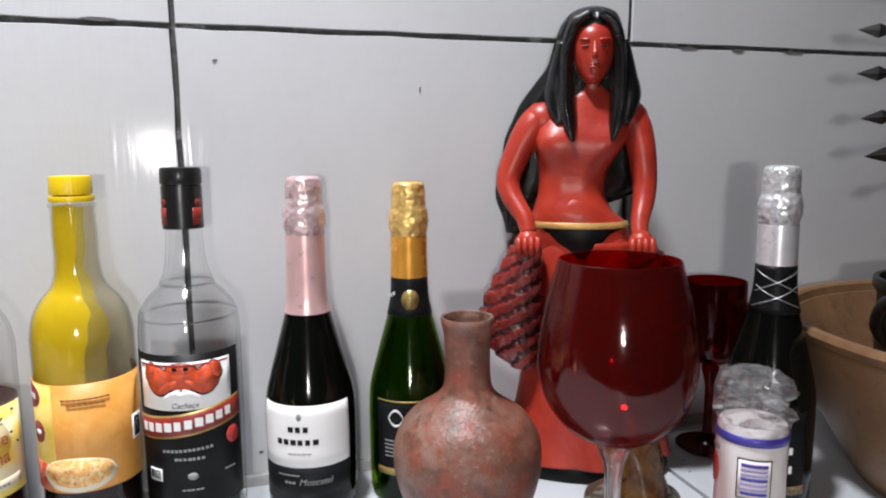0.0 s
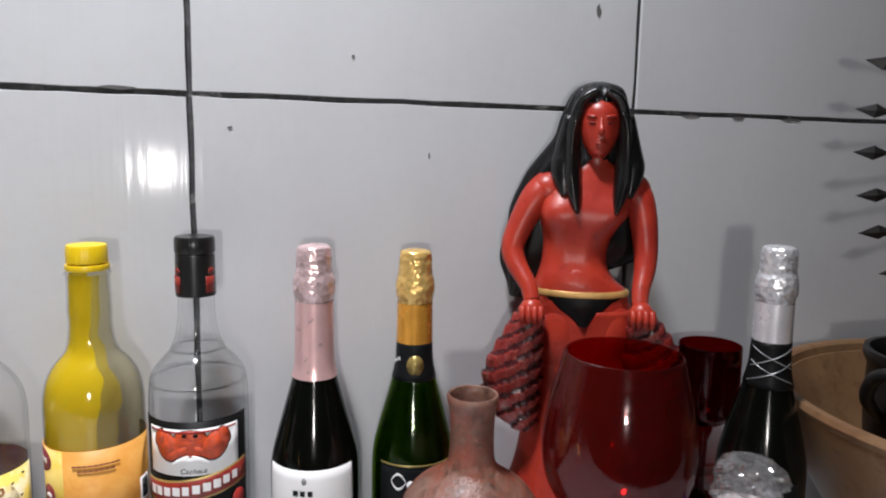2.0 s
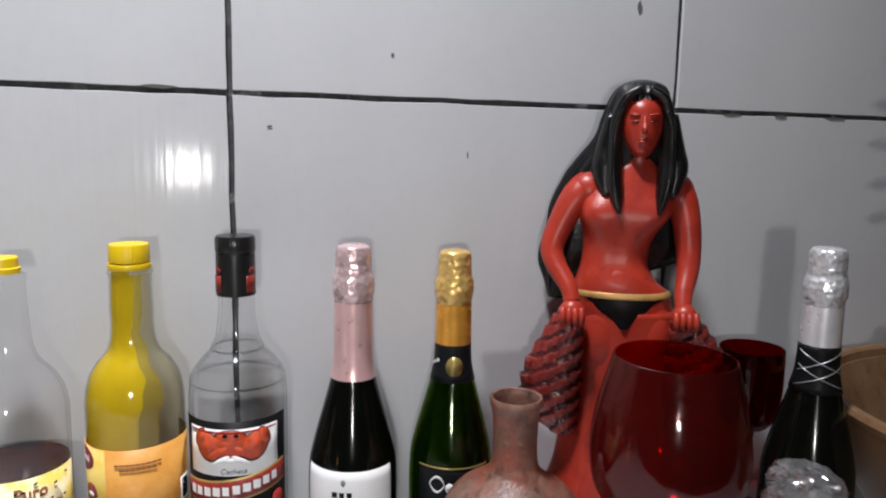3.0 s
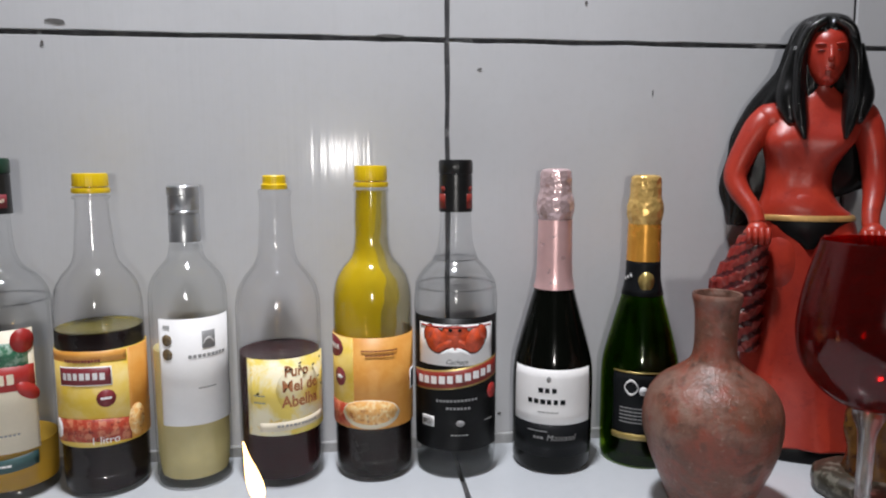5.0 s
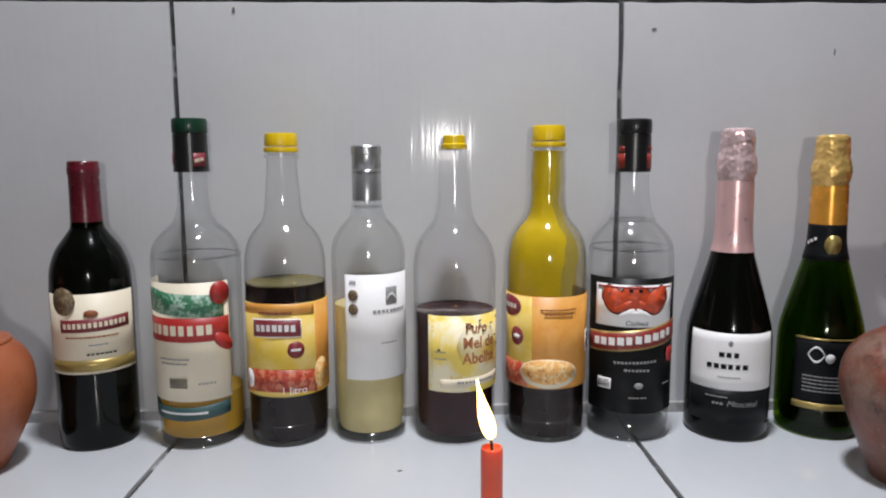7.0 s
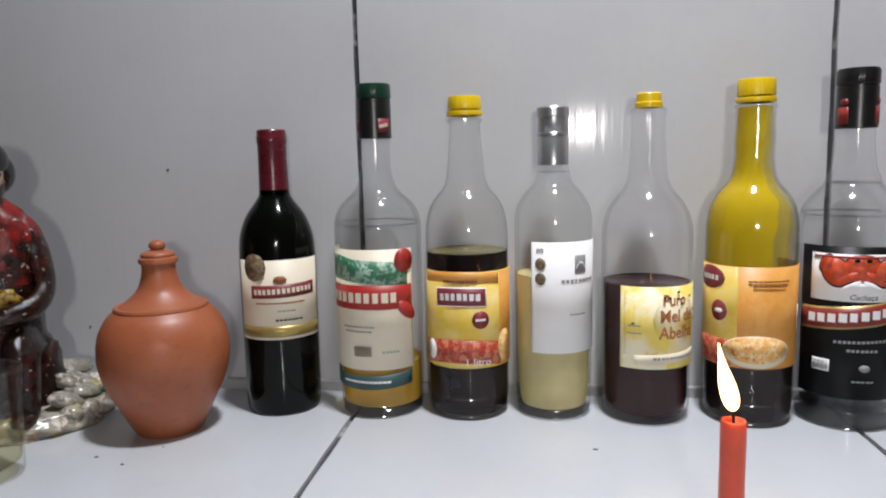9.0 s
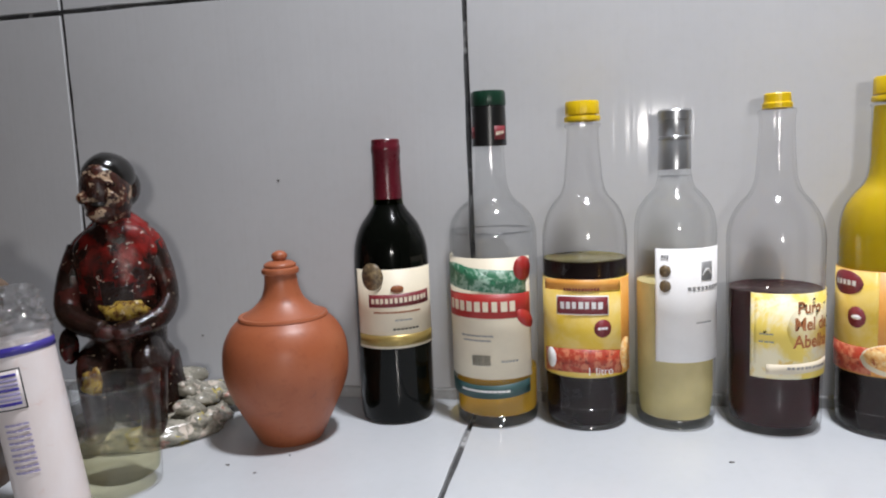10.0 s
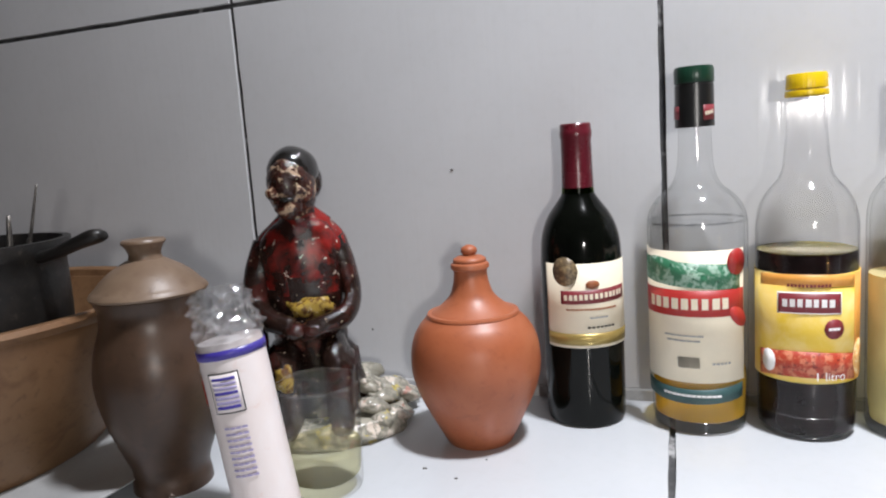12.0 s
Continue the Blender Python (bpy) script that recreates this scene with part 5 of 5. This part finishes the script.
for z, thick in ((0.4158, 0.0013), (0.4132, 0.0016)):
    blob(bm, (0, -0.0342, z), (0.0050, 0.0024, thick), 0, (0, 0, 0), 14)
blob(bm, (0, -0.0285, 0.4050), (0.0070, 0.0050, 0.0052), 0, (0, 0, 0), 16)
for s in (-1, 1):
    blob(bm, (s * 0.0086, -0.0322, 0.4325), (0.0046, 0.0016, 0.0022), 0, (0, 0, 22 * s), 14)
    blob(bm, (s * 0.0086, -0.0338, 0.4322), (0.0036, 0.0016, 0.0008), 2, (0, 0, 22 * s), 12)
    blob(bm, (s * 0.0092, -0.0325, 0.4388), (0.0060, 0.0026, 0.0016), 0, (0, -6 * s, 22 * s), 12)
    blob(bm, (s * 0.0092, -0.0340, 0.4384), (0.0050, 0.0016, 0.0005), 2, (0, -6 * s, 22 * s), 12)
strands = lambda a, t: 1 + 0.045 * math.sin(a * 17 + 5 * t) + 0.034 * math.sin(a * 29 - 3 * t)
loft(bm, [(-0.074, 0.010, 0.250, 0.009, 0.008), (-0.060, 0.012, 0.266, 0.026, 0.013), (-0.031, 0.013, 0.285, 0.060, 0.017), (-0.016, 0.013, 0.302, 0.074, 0.020), (-0.014, 0.012, 0.325, 0.071, 0.022), (-0.0145, 0.011, 0.349, 0.068, 0.022), (-0.0125, 0.010, 0.378, 0.058, 0.023), (-0.009, 0.008, 0.397, 0.048, 0.025), (-0.005, 0.005, 0.418, 0.0365, 0.027), (-0.003, 0.003, 0.438, 0.0325, 0.0285), (-0.001, 0.001, 0.457, 0.0280, 0.0300), (0, 0.001, 0.4685, 0.0205, 0.0230), (0, 0.001, 0.4735, 0.0080, 0.0100)], 1, 64, strands, 5)
for s in (-1, 1):
    tube(bm, [(s * 0.004, -0.0270, 0.4630, 0.0060), (s * 0.0175, -0.0260, 0.4540, 0.0075), (s * 0.0240, -0.0200, 0.4330, 0.0085), (s * 0.0245, -0.0190, 0.4060, 0.0098), (s * 0.0245, -0.0235, 0.3830, 0.0108), (s * 0.0220, -0.0290, 0.3620, 0.0092), (s * 0.0185, -0.0345, 0.3440, 0.0022)], 1, 20, flat=0.72)
    tube(bm, [(s * 0.0270, -0.0140, 0.4400, 0.0070), (s * 0.0310, -0.0110, 0.4080, 0.0115), (s * 0.0340, -0.0150, 0.3850, 0.0125), (s * 0.0310, -0.0250, 0.3600, 0.0040)], 1, 18)
    tube(bm, [(s * 0.0120, -0.0250, 0.4600, 0.0035), (s * 0.0245, -0.0285, 0.4330, 0.0030), (s * 0.0270, -0.0290, 0.4050, 0.0034), (s * 0.0265, -0.0335, 0.3800, 0.0034), (s * 0.0215, -0.0370, 0.3560, 0.0010)], 1, 10)
for x in (-0.047, 0.037):
    blob(bm, (x, -0.002, 0.365), (0.0195, 0.0175, 0.019), 0, (0, 25 if x < 0 else -25, 0), 28)
tube(bm, [(-0.046, 0.0, 0.372, 0.0150), (-0.058, -0.004, 0.358, 0.0160), (-0.071, -0.008, 0.335, 0.0138), (-0.081, -0.012, 0.308, 0.0122), (-0.077, -0.020, 0.290, 0.0108), (-0.064, -0.034, 0.270, 0.0088), (-0.060, -0.041, 0.256, 0.0082)], 0, 16)
tube(bm, [(0.036, 0.0, 0.372, 0.0150), (0.044, -0.004, 0.358, 0.0155), (0.050, -0.008, 0.335, 0.0138), (0.053, -0.011, 0.308, 0.0124), (0.052, -0.019, 0.288, 0.0108), (0.047, -0.032, 0.268, 0.0086), (0.046, -0.040, 0.254, 0.0080)], 0, 16)
for x in (-0.060, 0.047):
    blob(bm, (x, -0.044, 0.247), (0.0120, 0.0110, 0.0130), 0, seg=14)
    for k in range(4):
        tube(bm, [(x - 0.009 + k * 0.006, -0.051, 0.252, 0.0032), (x - 0.009 + k * 0.006, -0.056, 0.244, 0.0032), (x - 0.009 + k * 0.006, -0.053, 0.236, 0.0026)], 0, 8, 3)
loft(bm, [(-0.008, -0.0048, 0.2300, 0.010, 0.0340), (-0.008, -0.0045, 0.2370, 0.022, 0.0335), (-0.009, -0.0042, 0.2470, 0.040, 0.0325), (-0.010, -0.0040, 0.2610, 0.0505, 0.0310)], 5, 40)
loft(bm, [(-0.010, -0.0040, 0.2590, 0.0508, 0.0318), (-0.0105, -0.0040, 0.2620, 0.0508, 0.0320), (-0.011, -0.0040, 0.2650, 0.0495, 0.0308)], 4, 40, lambda a, t: 1 + 0.015 * math.sin(a * 22))
# tiers coloured as if lit: dark red in the set-back gaps, highlit red outside
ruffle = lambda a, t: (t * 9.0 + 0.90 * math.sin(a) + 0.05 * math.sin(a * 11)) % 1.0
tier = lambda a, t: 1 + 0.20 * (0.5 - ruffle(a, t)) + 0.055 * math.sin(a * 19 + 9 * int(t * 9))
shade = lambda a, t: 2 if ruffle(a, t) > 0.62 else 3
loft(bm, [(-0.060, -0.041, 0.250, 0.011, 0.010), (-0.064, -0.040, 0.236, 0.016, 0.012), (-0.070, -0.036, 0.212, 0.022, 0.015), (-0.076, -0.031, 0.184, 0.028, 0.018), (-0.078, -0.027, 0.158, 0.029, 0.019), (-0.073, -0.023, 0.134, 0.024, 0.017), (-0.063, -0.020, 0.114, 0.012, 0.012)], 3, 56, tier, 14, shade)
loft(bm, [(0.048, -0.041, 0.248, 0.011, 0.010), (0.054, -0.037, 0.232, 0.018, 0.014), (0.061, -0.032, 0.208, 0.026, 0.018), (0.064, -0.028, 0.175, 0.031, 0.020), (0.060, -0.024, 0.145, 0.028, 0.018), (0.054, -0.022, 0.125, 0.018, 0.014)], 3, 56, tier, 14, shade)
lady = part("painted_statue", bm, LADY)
lady.matrix_world = pose(0.391, -0.060, 0.0, 0, 0, -24)
tagged(lady, "glossy red painted plaster statue with long black hair", "statue")

OLD = [M_FIG_DARK, M_FIG_RED, M_FIG_BLACK, M_FIG_STONE, M_FIG_FACE, M_FIG_YELLOW]
bm = bmesh.new()
bump = lambda a, t: 1 + 0.035 * math.sin(a * 7 + 9 * t) + 0.02 * math.sin(a * 13 - 14 * t)
loft(bm, [(0.010, 0.0, 0.0, 0.078, 0.068), (0.010, 0.0, 0.008, 0.080, 0.070), (0.010, 0.0, 0.018, 0.070, 0.062)], 3, 36, bump)
loft(bm, [(0, 0.012, 0.012, 0.046, 0.040), (0, 0.012, 0.045, 0.045, 0.039), (0, 0.012, 0.075, 0.040, 0.036)], 0, 32, bump)
loft(bm, [(0, 0.008, 0.070, 0.038, 0.034), (0, 0.004, 0.100, 0.040, 0.034), (-0.001, 0.0, 0.130, 0.043, 0.033), (-0.002, -0.003, 0.160, 0.0465, 0.032), (-0.002, -0.005, 0.188, 0.0455, 0.029), (-0.002, -0.008, 0.205, 0.0320, 0.023), (-0.003, -0.012, 0.214, 0.0185, 0.0175), (-0.003, -0.014, 0.225, 0.0160, 0.0165)], 1, 40, lambda a, t: 1 + 0.02 * math.sin(a * 9 + 16 * t), 5, lambda a, t: 1 if 0.34 + 0.14 * noise.noise((a * 2.0, 0.3, t * 9)) < t < 0.90 else 0)
head_from = len(bm.verts)
blob(bm, (-0.006, -0.020, 0.2440), (0.0228, 0.0262, 0.0325), 4, (10, 0, -22), 28, 0.05)
blob(bm, (-0.0115, -0.0385, 0.2535), (0.0150, 0.0060, 0.0036), 4, (0, 0, -20), 14, 0.2)
for s in (-1, 1):
    blob(bm, (-0.013 + s * 0.0105, -0.0375 - s * 0.003, 0.2405), (0.0080, 0.0070, 0.0070), 4, (0, 0, -20), 14, 0.2)
blob(bm, (-0.003, -0.0135, 0.2590), (0.0240, 0.0272, 0.0235), 2, (-4, 0, -20), 24, 0.04)
blob(bm, (0.006, -0.002, 0.2480), (0.0195, 0.0200, 0.0220), 2, (0, 0, -18), 20, 0.04)
blob(bm, (-0.0150, -0.0415, 0.2430), (0.0030, 0.0040, 0.0068), 4, (12, 0, -20), 10)
blob(bm, (-0.0120, -0.0375, 0.2265), (0.0125, 0.0090, 0.0110), 4, (0, 0, -14), 14, 0.3)
blob(bm, (-0.0135, -0.0440, 0.2340), (0.0072, 0.0040, 0.0026), 2, (0, 0, -14), 10)
for s in (-1, 1):
    blob(bm, (-0.010 + s * 0.0085, -0.0395, 0.2505), (0.0055, 0.0030, 0.0030), 2, (0, 0, -14), 10)
    blob(bm, (s * 0.0215 - 0.003, -0.014, 0.2460), (0.0040, 0.0060, 0.0085), 0, (0, 0, 0), 10)
bm.verts.ensure_lookup_table()
bmesh.ops.rotate(bm, cent=(-0.004, -0.017, 0.24), matrix=Matrix.Rotation(radians(14), 3, "Z"), verts=bm.verts[head_from:])
blob(bm, (0.032, -0.003, 0.183), (0.0175, 0.018, 0.017), 1)
for s in (-1, 1):
    tube(bm, [(s * 0.004 - 0.003, -0.008, 0.216, 0.0120), (s * 0.020 - 0.002, -0.004, 0.202, 0.0115), (s * 0.035, -0.003, 0.186, 0.0145), (s * 0.041, -0.004, 0.168, 0.0145)], 1, 18, flat=1.15)
blob(bm, (0.004, -0.030, 0.1300), (0.0220, 0.0100, 0.0105), 5, seg=18, rough=0.5)
blob(bm, (-0.024, -0.0560, 0.0690), (0.0100, 0.0062, 0.0150), 5, seg=16, rough=0.5)
blob(bm, (-0.035, -0.003, 0.183), (0.0170, 0.018, 0.017), 1)
tube(bm, [(0.034, -0.002, 0.190, 0.0150), (0.046, -0.004, 0.165, 0.0158), (0.055, -0.014, 0.136, 0.0135), (0.046, -0.034, 0.122, 0.0115), (0.022, -0.047, 0.117, 0.0100), (0.002, -0.052, 0.114, 0.0085)], 0, 14)
tube(bm, [(-0.036, -0.002, 0.190, 0.0150), (-0.046, -0.008, 0.162, 0.0148), (-0.049, -0.022, 0.134, 0.0125), (-0.034, -0.040, 0.122, 0.0108), (-0.012, -0.050, 0.116, 0.0090)], 0, 14)
for x in (-0.010, 0.006):
    blob(bm, (x, -0.053, 0.113), (0.0120, 0.0090, 0.0085), 0, seg=12, rough=0.2)
for s in (-1, 1):
    tube(bm, [(s * 0.018, 0.0, 0.085, 0.020), (s * 0.023, -0.026, 0.086, 0.0185), (s * 0.025, -0.043, 0.078, 0.0165), (s * 0.025, -0.045, 0.050, 0.0145), (s * 0.024, -0.044, 0.020, 0.0125)], 0, 14)
    blob(bm, (s * 0.025, -0.054, 0.018), (0.0120, 0.0190, 0.0085), 0, seg=14)
blob(bm, (-0.048, -0.034, 0.100), (0.009, 0.009, 0.018), 1, seg=12)
rnd = random.Random(11)
for k in range(17):
    u, v = rnd.uniform(0.0, 1.0), rnd.uniform(0, 1)
    blob(bm, (0.046 + 0.040 * u, -0.050 + 0.095 * v, 0.014 + 0.022 * (1 - u) * (0.4 + v * 0.9)), (rnd.uniform(0.013, 0.021), rnd.uniform(0.011, 0.017), rnd.uniform(0.006, 0.009)), 3, (rnd.uniform(-18, 18), rnd.uniform(0, 35), rnd.uniform(0, 90)), 16, 0.3)
for k in range(12):
    a = rnd.uniform(-2.6, 1.2)
    blob(bm, (0.008 + 0.070 * math.sin(a), -0.060 * math.cos(a), 0.014), (rnd.uniform(0.008, 0.013), rnd.uniform(0.008, 0.013), rnd.uniform(0.006, 0.010)), 3, (0, 0, rnd.uniform(0, 90)), 12, 0.25)
for v in bm.verts:
    if v.co.x > 0.02 and 0.08 < v.co.z < 0.21:
        v.co.x = 0.02 + (v.co.x - 0.02) * 0.64
old = part("seated_statue", bm, OLD)
old.matrix_world = pose(-0.805, -0.116, 0.0, 0, 0, 22)
tagged(old, "varnished dark seated figure statue on a stony base", "statue")

bm = bmesh.new()
loft(bm, [(0, 0, 0.0, 0.042, 0.044), (0, 0, 0.006, 0.045, 0.047), (0, 0, 0.018, 0.044, 0.046), (0, 0, 0.024, 0.036, 0.038)], 1, 32, lambda a, t: 1 + 0.06 * math.sin(a * 3 + 1) + 0.02 * math.sin(a * 11))
loft(bm, [(0.004, 0.0, 0.020, 0.026, 0.025), (0.002, 0.0, 0.045, 0.021, 0.020), (0.0, 0.002, 0.070, 0.021, 0.020), (0, 0.002, 0.090, 0.016, 0.016), (0, 0, 0.104, 0.010, 0.010)], 0, 32, lambda a, t: 1 + 0.07 * math.sin(a * 5 + 8 * t) + 0.03 * math.sin(a * 11 - 12 * t))
blob(bm, (0.0, 0.0, 0.112), (0.014, 0.015, 0.017), 0, seg=16, rough=0.1)
small = part("small_statue", bm, [M_FIG_BROWN, M_FIG_MOSS])
small.matrix_world = pose(0.386, -0.172, 0.0, 0, 0, -15)
tagged(small, "small varnished brown statue on a mottled dark base", "statue")


# ---- wrapped candles and the burning one ----
def wrapped_candle(place, turn, label, seed, lean=0.0):
    ob = thing("wrapped_candle", place, label, "candle", "wrapped candles", turn)
    ob.matrix_world = pose(*place, 0, lean, 0) @ pose(0, 0, 0, 0, 0, turn)
    r = 0.0245
    body = part("wrapper", lathe([(0, 0.0), (r * 0.93, 0.0), (r, 0.003)] + [(r, 0.003 + k * 0.0055) for k in range(1, 24)] + [(r * 0.985, 0.1365), (r * 0.93, 0.1400), (0, 0.1405)], seg=64, wobble=lambda a, q, z: 1 + 0.008 * noise.noise((math.cos(a) * 2 + seed, math.sin(a) * 2, z * 45))), M_WRAP_BODY, ob, "white and pinkish printed wrapper")
    rr = r * 1.006
    band("stripe", rr, 0.1290, 0.1355, -179, 179, M_PURPLE, body, 0.0003)
    band("code_frame", rr, 0.0900, 0.1200, -32, 22, M_CHARCOAL, body, 0.0003)
    band("code_ground", rr, 0.0910, 0.1190, -30, 20, M_WRAP_BODY, body, 0.0006)
    for k in range(7):
        band("code_line", rr, 0.0935 + k * 0.0035, 0.0957 + k * 0.0035, -25, 15, M_LILAC if k % 3 else M_PURPLE, body, 0.0009)
    for k in range(9):
        bars("small_print", rr, -2, 0.0790 - k * 0.0045, 0.018, 0.0016, 4, M_LILAC, body, 0.0006, upright=False, seed=seed + k)
    oval("red_mark", rr, -82, 0.104, 0.006, 0.011, M_RED, body, 0.0005)
    bars("small_print", rr, -80, 0.121, 0.014, 0.004, 4, M_GREY, body, 0.0006, seed=seed + 20)
    top = glide([(r * 1.012, 0.134), (r * 1.0, 0.142), (r * 0.97, 0.150), (r * 0.90, 0.158), (r * 0.93, 0.166), (r * 0.80, 0.174), (r * 0.45, 0.179), (0.001, 0.177)], 5)
    part("crumpled_top", lathe(top, seg=40, wobble=lambda a, q, z: 1 + (0.30 * noise.noise((math.cos(a) * 2.6 + seed, math.sin(a) * 2.6, z * 110)) + 0.26 * noise.noise((math.cos(a) * 6 + seed, math.sin(a) * 6, z * 260))) * min(1, max(0, (z - 0.138) / 0.01))), M_WRAP_CLEAR, ob, "twisted clear plastic wrap", smooth=False)
    bm = bmesh.new()
    rnd = random.Random(seed)
    for k in range(9):
        a, q, z = rnd.uniform(0, 6.28), rnd.uniform(0.004, 0.018), rnd.uniform(0.150, 0.172)
        blob(bm, (q * math.sin(a), q * math.cos(a), z), (rnd.uniform(0.004, 0.010), rnd.uniform(0.0015, 0.003), rnd.uniform(0.004, 0.010)), 0, (rnd.uniform(0, 180), rnd.uniform(0, 180), 0), 14, 0.5)
    part("wrap_folds", bm, M_WRAP_CLEAR, ob, smooth=False)
    return ob


wrapped_candle((0.402, -0.294, 0.0), -30, "candle in printed wrapper with twisted clear plastic top", 3)
wrapped_candle((-0.756, -0.291, 0.0035), 18, "leaning candle in printed wrapper beside the glass tumbler", 8, -8.0)

B = thing("burning_candle", (-0.167, -0.297, 0), "thin orange-red candle, burning with a leaning flame", "candle")
part("wax", lathe([(0, 0.0), (0.0092, 0.0), (0.0088, 0.004), (0.0078, 0.008)] + glide([(0.0077, 0.02), (0.0076, 0.06), (0.0077, 0.0865)], 4) + [(0.0073, 0.0888), (0.0062, 0.0890), (0.0045, 0.0868), (0, 0.0862)], seg=40, wobble=lambda a, r, z: 1 + 0.02 * noise.noise((math.cos(a), math.sin(a), z * 50))), M_WAX, B)
bm = bmesh.new()
tube(bm, [(0, 0, 0.086, 0.0009), (-0.0003, 0, 0.092, 0.0009), (-0.0016, 0, 0.0965, 0.0007)], seg=8)
part("wick", bm, M_WICK, B)
bm = bmesh.new()
loft(bm, [(-0.0010, 0, 0.0945, 0.0006, 0.0006), (-0.0012, 0, 0.0965, 0.0032, 0.0030), (-0.0020, 0, 0.1010, 0.0050, 0.0047), (-0.0036, 0, 0.1080, 0.0054, 0.0050), (-0.0058, 0, 0.1170, 0.0041, 0.0038), (-0.0080, 0, 0.1260, 0.0021, 0.0019), (-0.0102, 0, 0.1370, 0.0005, 0.0005)], 0, 20)
part("flame", bm, M_FLAME, B, "bright yellow-white flame")

# ---- tiles and their chips ----
for c in range(-5, 5):
    for row in range(4):
        z0 = 0.0115 if row == 0 else row * ROW + JOINT / 2
        z1 = min((row + 1) * ROW - JOINT / 2, 1.798)
        if z1 - z0 < 0.02:
            continue
        x0, x1 = c * TILE + JOINT / 2, (c + 1) * TILE - JOINT / 2
        t = part("tile", tile_piece(x1 - x0, z1 - z0, 0.0045, c * 5 + row + 40), M_TILE, wall_back, smooth=False)
        t.location = ((x0 + x1) / 2, 0.0, (z0 + z1) / 2)
    for row in range(2):
        y1 = -0.005 - row * TILE
        y0 = max(y1 - TILE + JOINT, -0.62)
        if y1 - y0 < 0.02:
            continue
        x0, x1 = c * TILE + 0.003 + JOINT / 2, (c + 1) * TILE + 0.003 - JOINT / 2
        t = part("tile", tile_piece(x1 - x0, y1 - y0, 0.0045, c * 3 + row + 90), M_LEDGE, ledge, smooth=False)
        t.matrix_basis = pose((x0 + x1) / 2, (y0 + y1) / 2, 0.0, -90, 0, 0)


def chip(x, z, w, h, parent, on_ledge, seed):
    bm = bmesh.new()
    rnd = random.Random(seed)
    n = 9
    ring = [(w / 2 * rnd.uniform(0.6, 1.1) * math.cos(2 * math.pi * k / n), h / 2 * rnd.uniform(0.6, 1.1) * math.sin(2 * math.pi * k / n)) for k in range(n)]
    lift = 0.0006
    if on_ledge:
        low, top = [bm.verts.new((x + a, z + b, -0.0005)) for a, b in ring], [bm.verts.new((x + a, z + b, lift)) for a, b in ring]
    else:
        low, top = [bm.verts.new((x + a, 0.0005, z + b)) for a, b in ring], [bm.verts.new((x + a, -lift, z + b)) for a, b in ring]
    bm.faces.new(top)
    for k in range(n):
        bm.faces.new((low[k], low[(k + 1) % n], top[(k + 1) % n], top[k]))
    return part("chip", bm, M_CHIP, parent, smooth=False)


for i, (x, z, w, h) in enumerate(((0.231, 0.397, 0.0015, 0.009), (0.152, 0.492, 0.004, 0.004), (0.419, 0.556, 0.006, 0.015), (-0.406, 0.439, 0.004, 0.008), (-0.392, 0.4605, 0.023, 0.006), (0.035, 0.420, 0.005, 0.003), (-0.687, 0.247, 0.004, 0.003), (-0.796, 0.069, 0.003, 0.003), (0.060, 0.034, 0.006, 0.004), (0.545, 0.4475, 0.030, 0.004), (0.612, 0.4470, 0.020, 0.005), (0.690, 0.4475, 0.034, 0.004), (-0.060, 0.4530, 0.036, 0.004))):
    chip(x, z, w, h, wall_back, False, i)
for i, (x, y, w, h) in enumerate(((-0.236, -0.142, 0.005, 0.003), (-0.636, -0.203, 0.004, 0.003), (-0.668, -0.190, 0.004, 0.003), (0.500, -0.085, 0.004, 0.003), (0.490, -0.110, 0.003, 0.002), (-0.620, -0.165, 0.002, 0.002))):
    chip(x, y, w, h, ledge, True, i + 20)
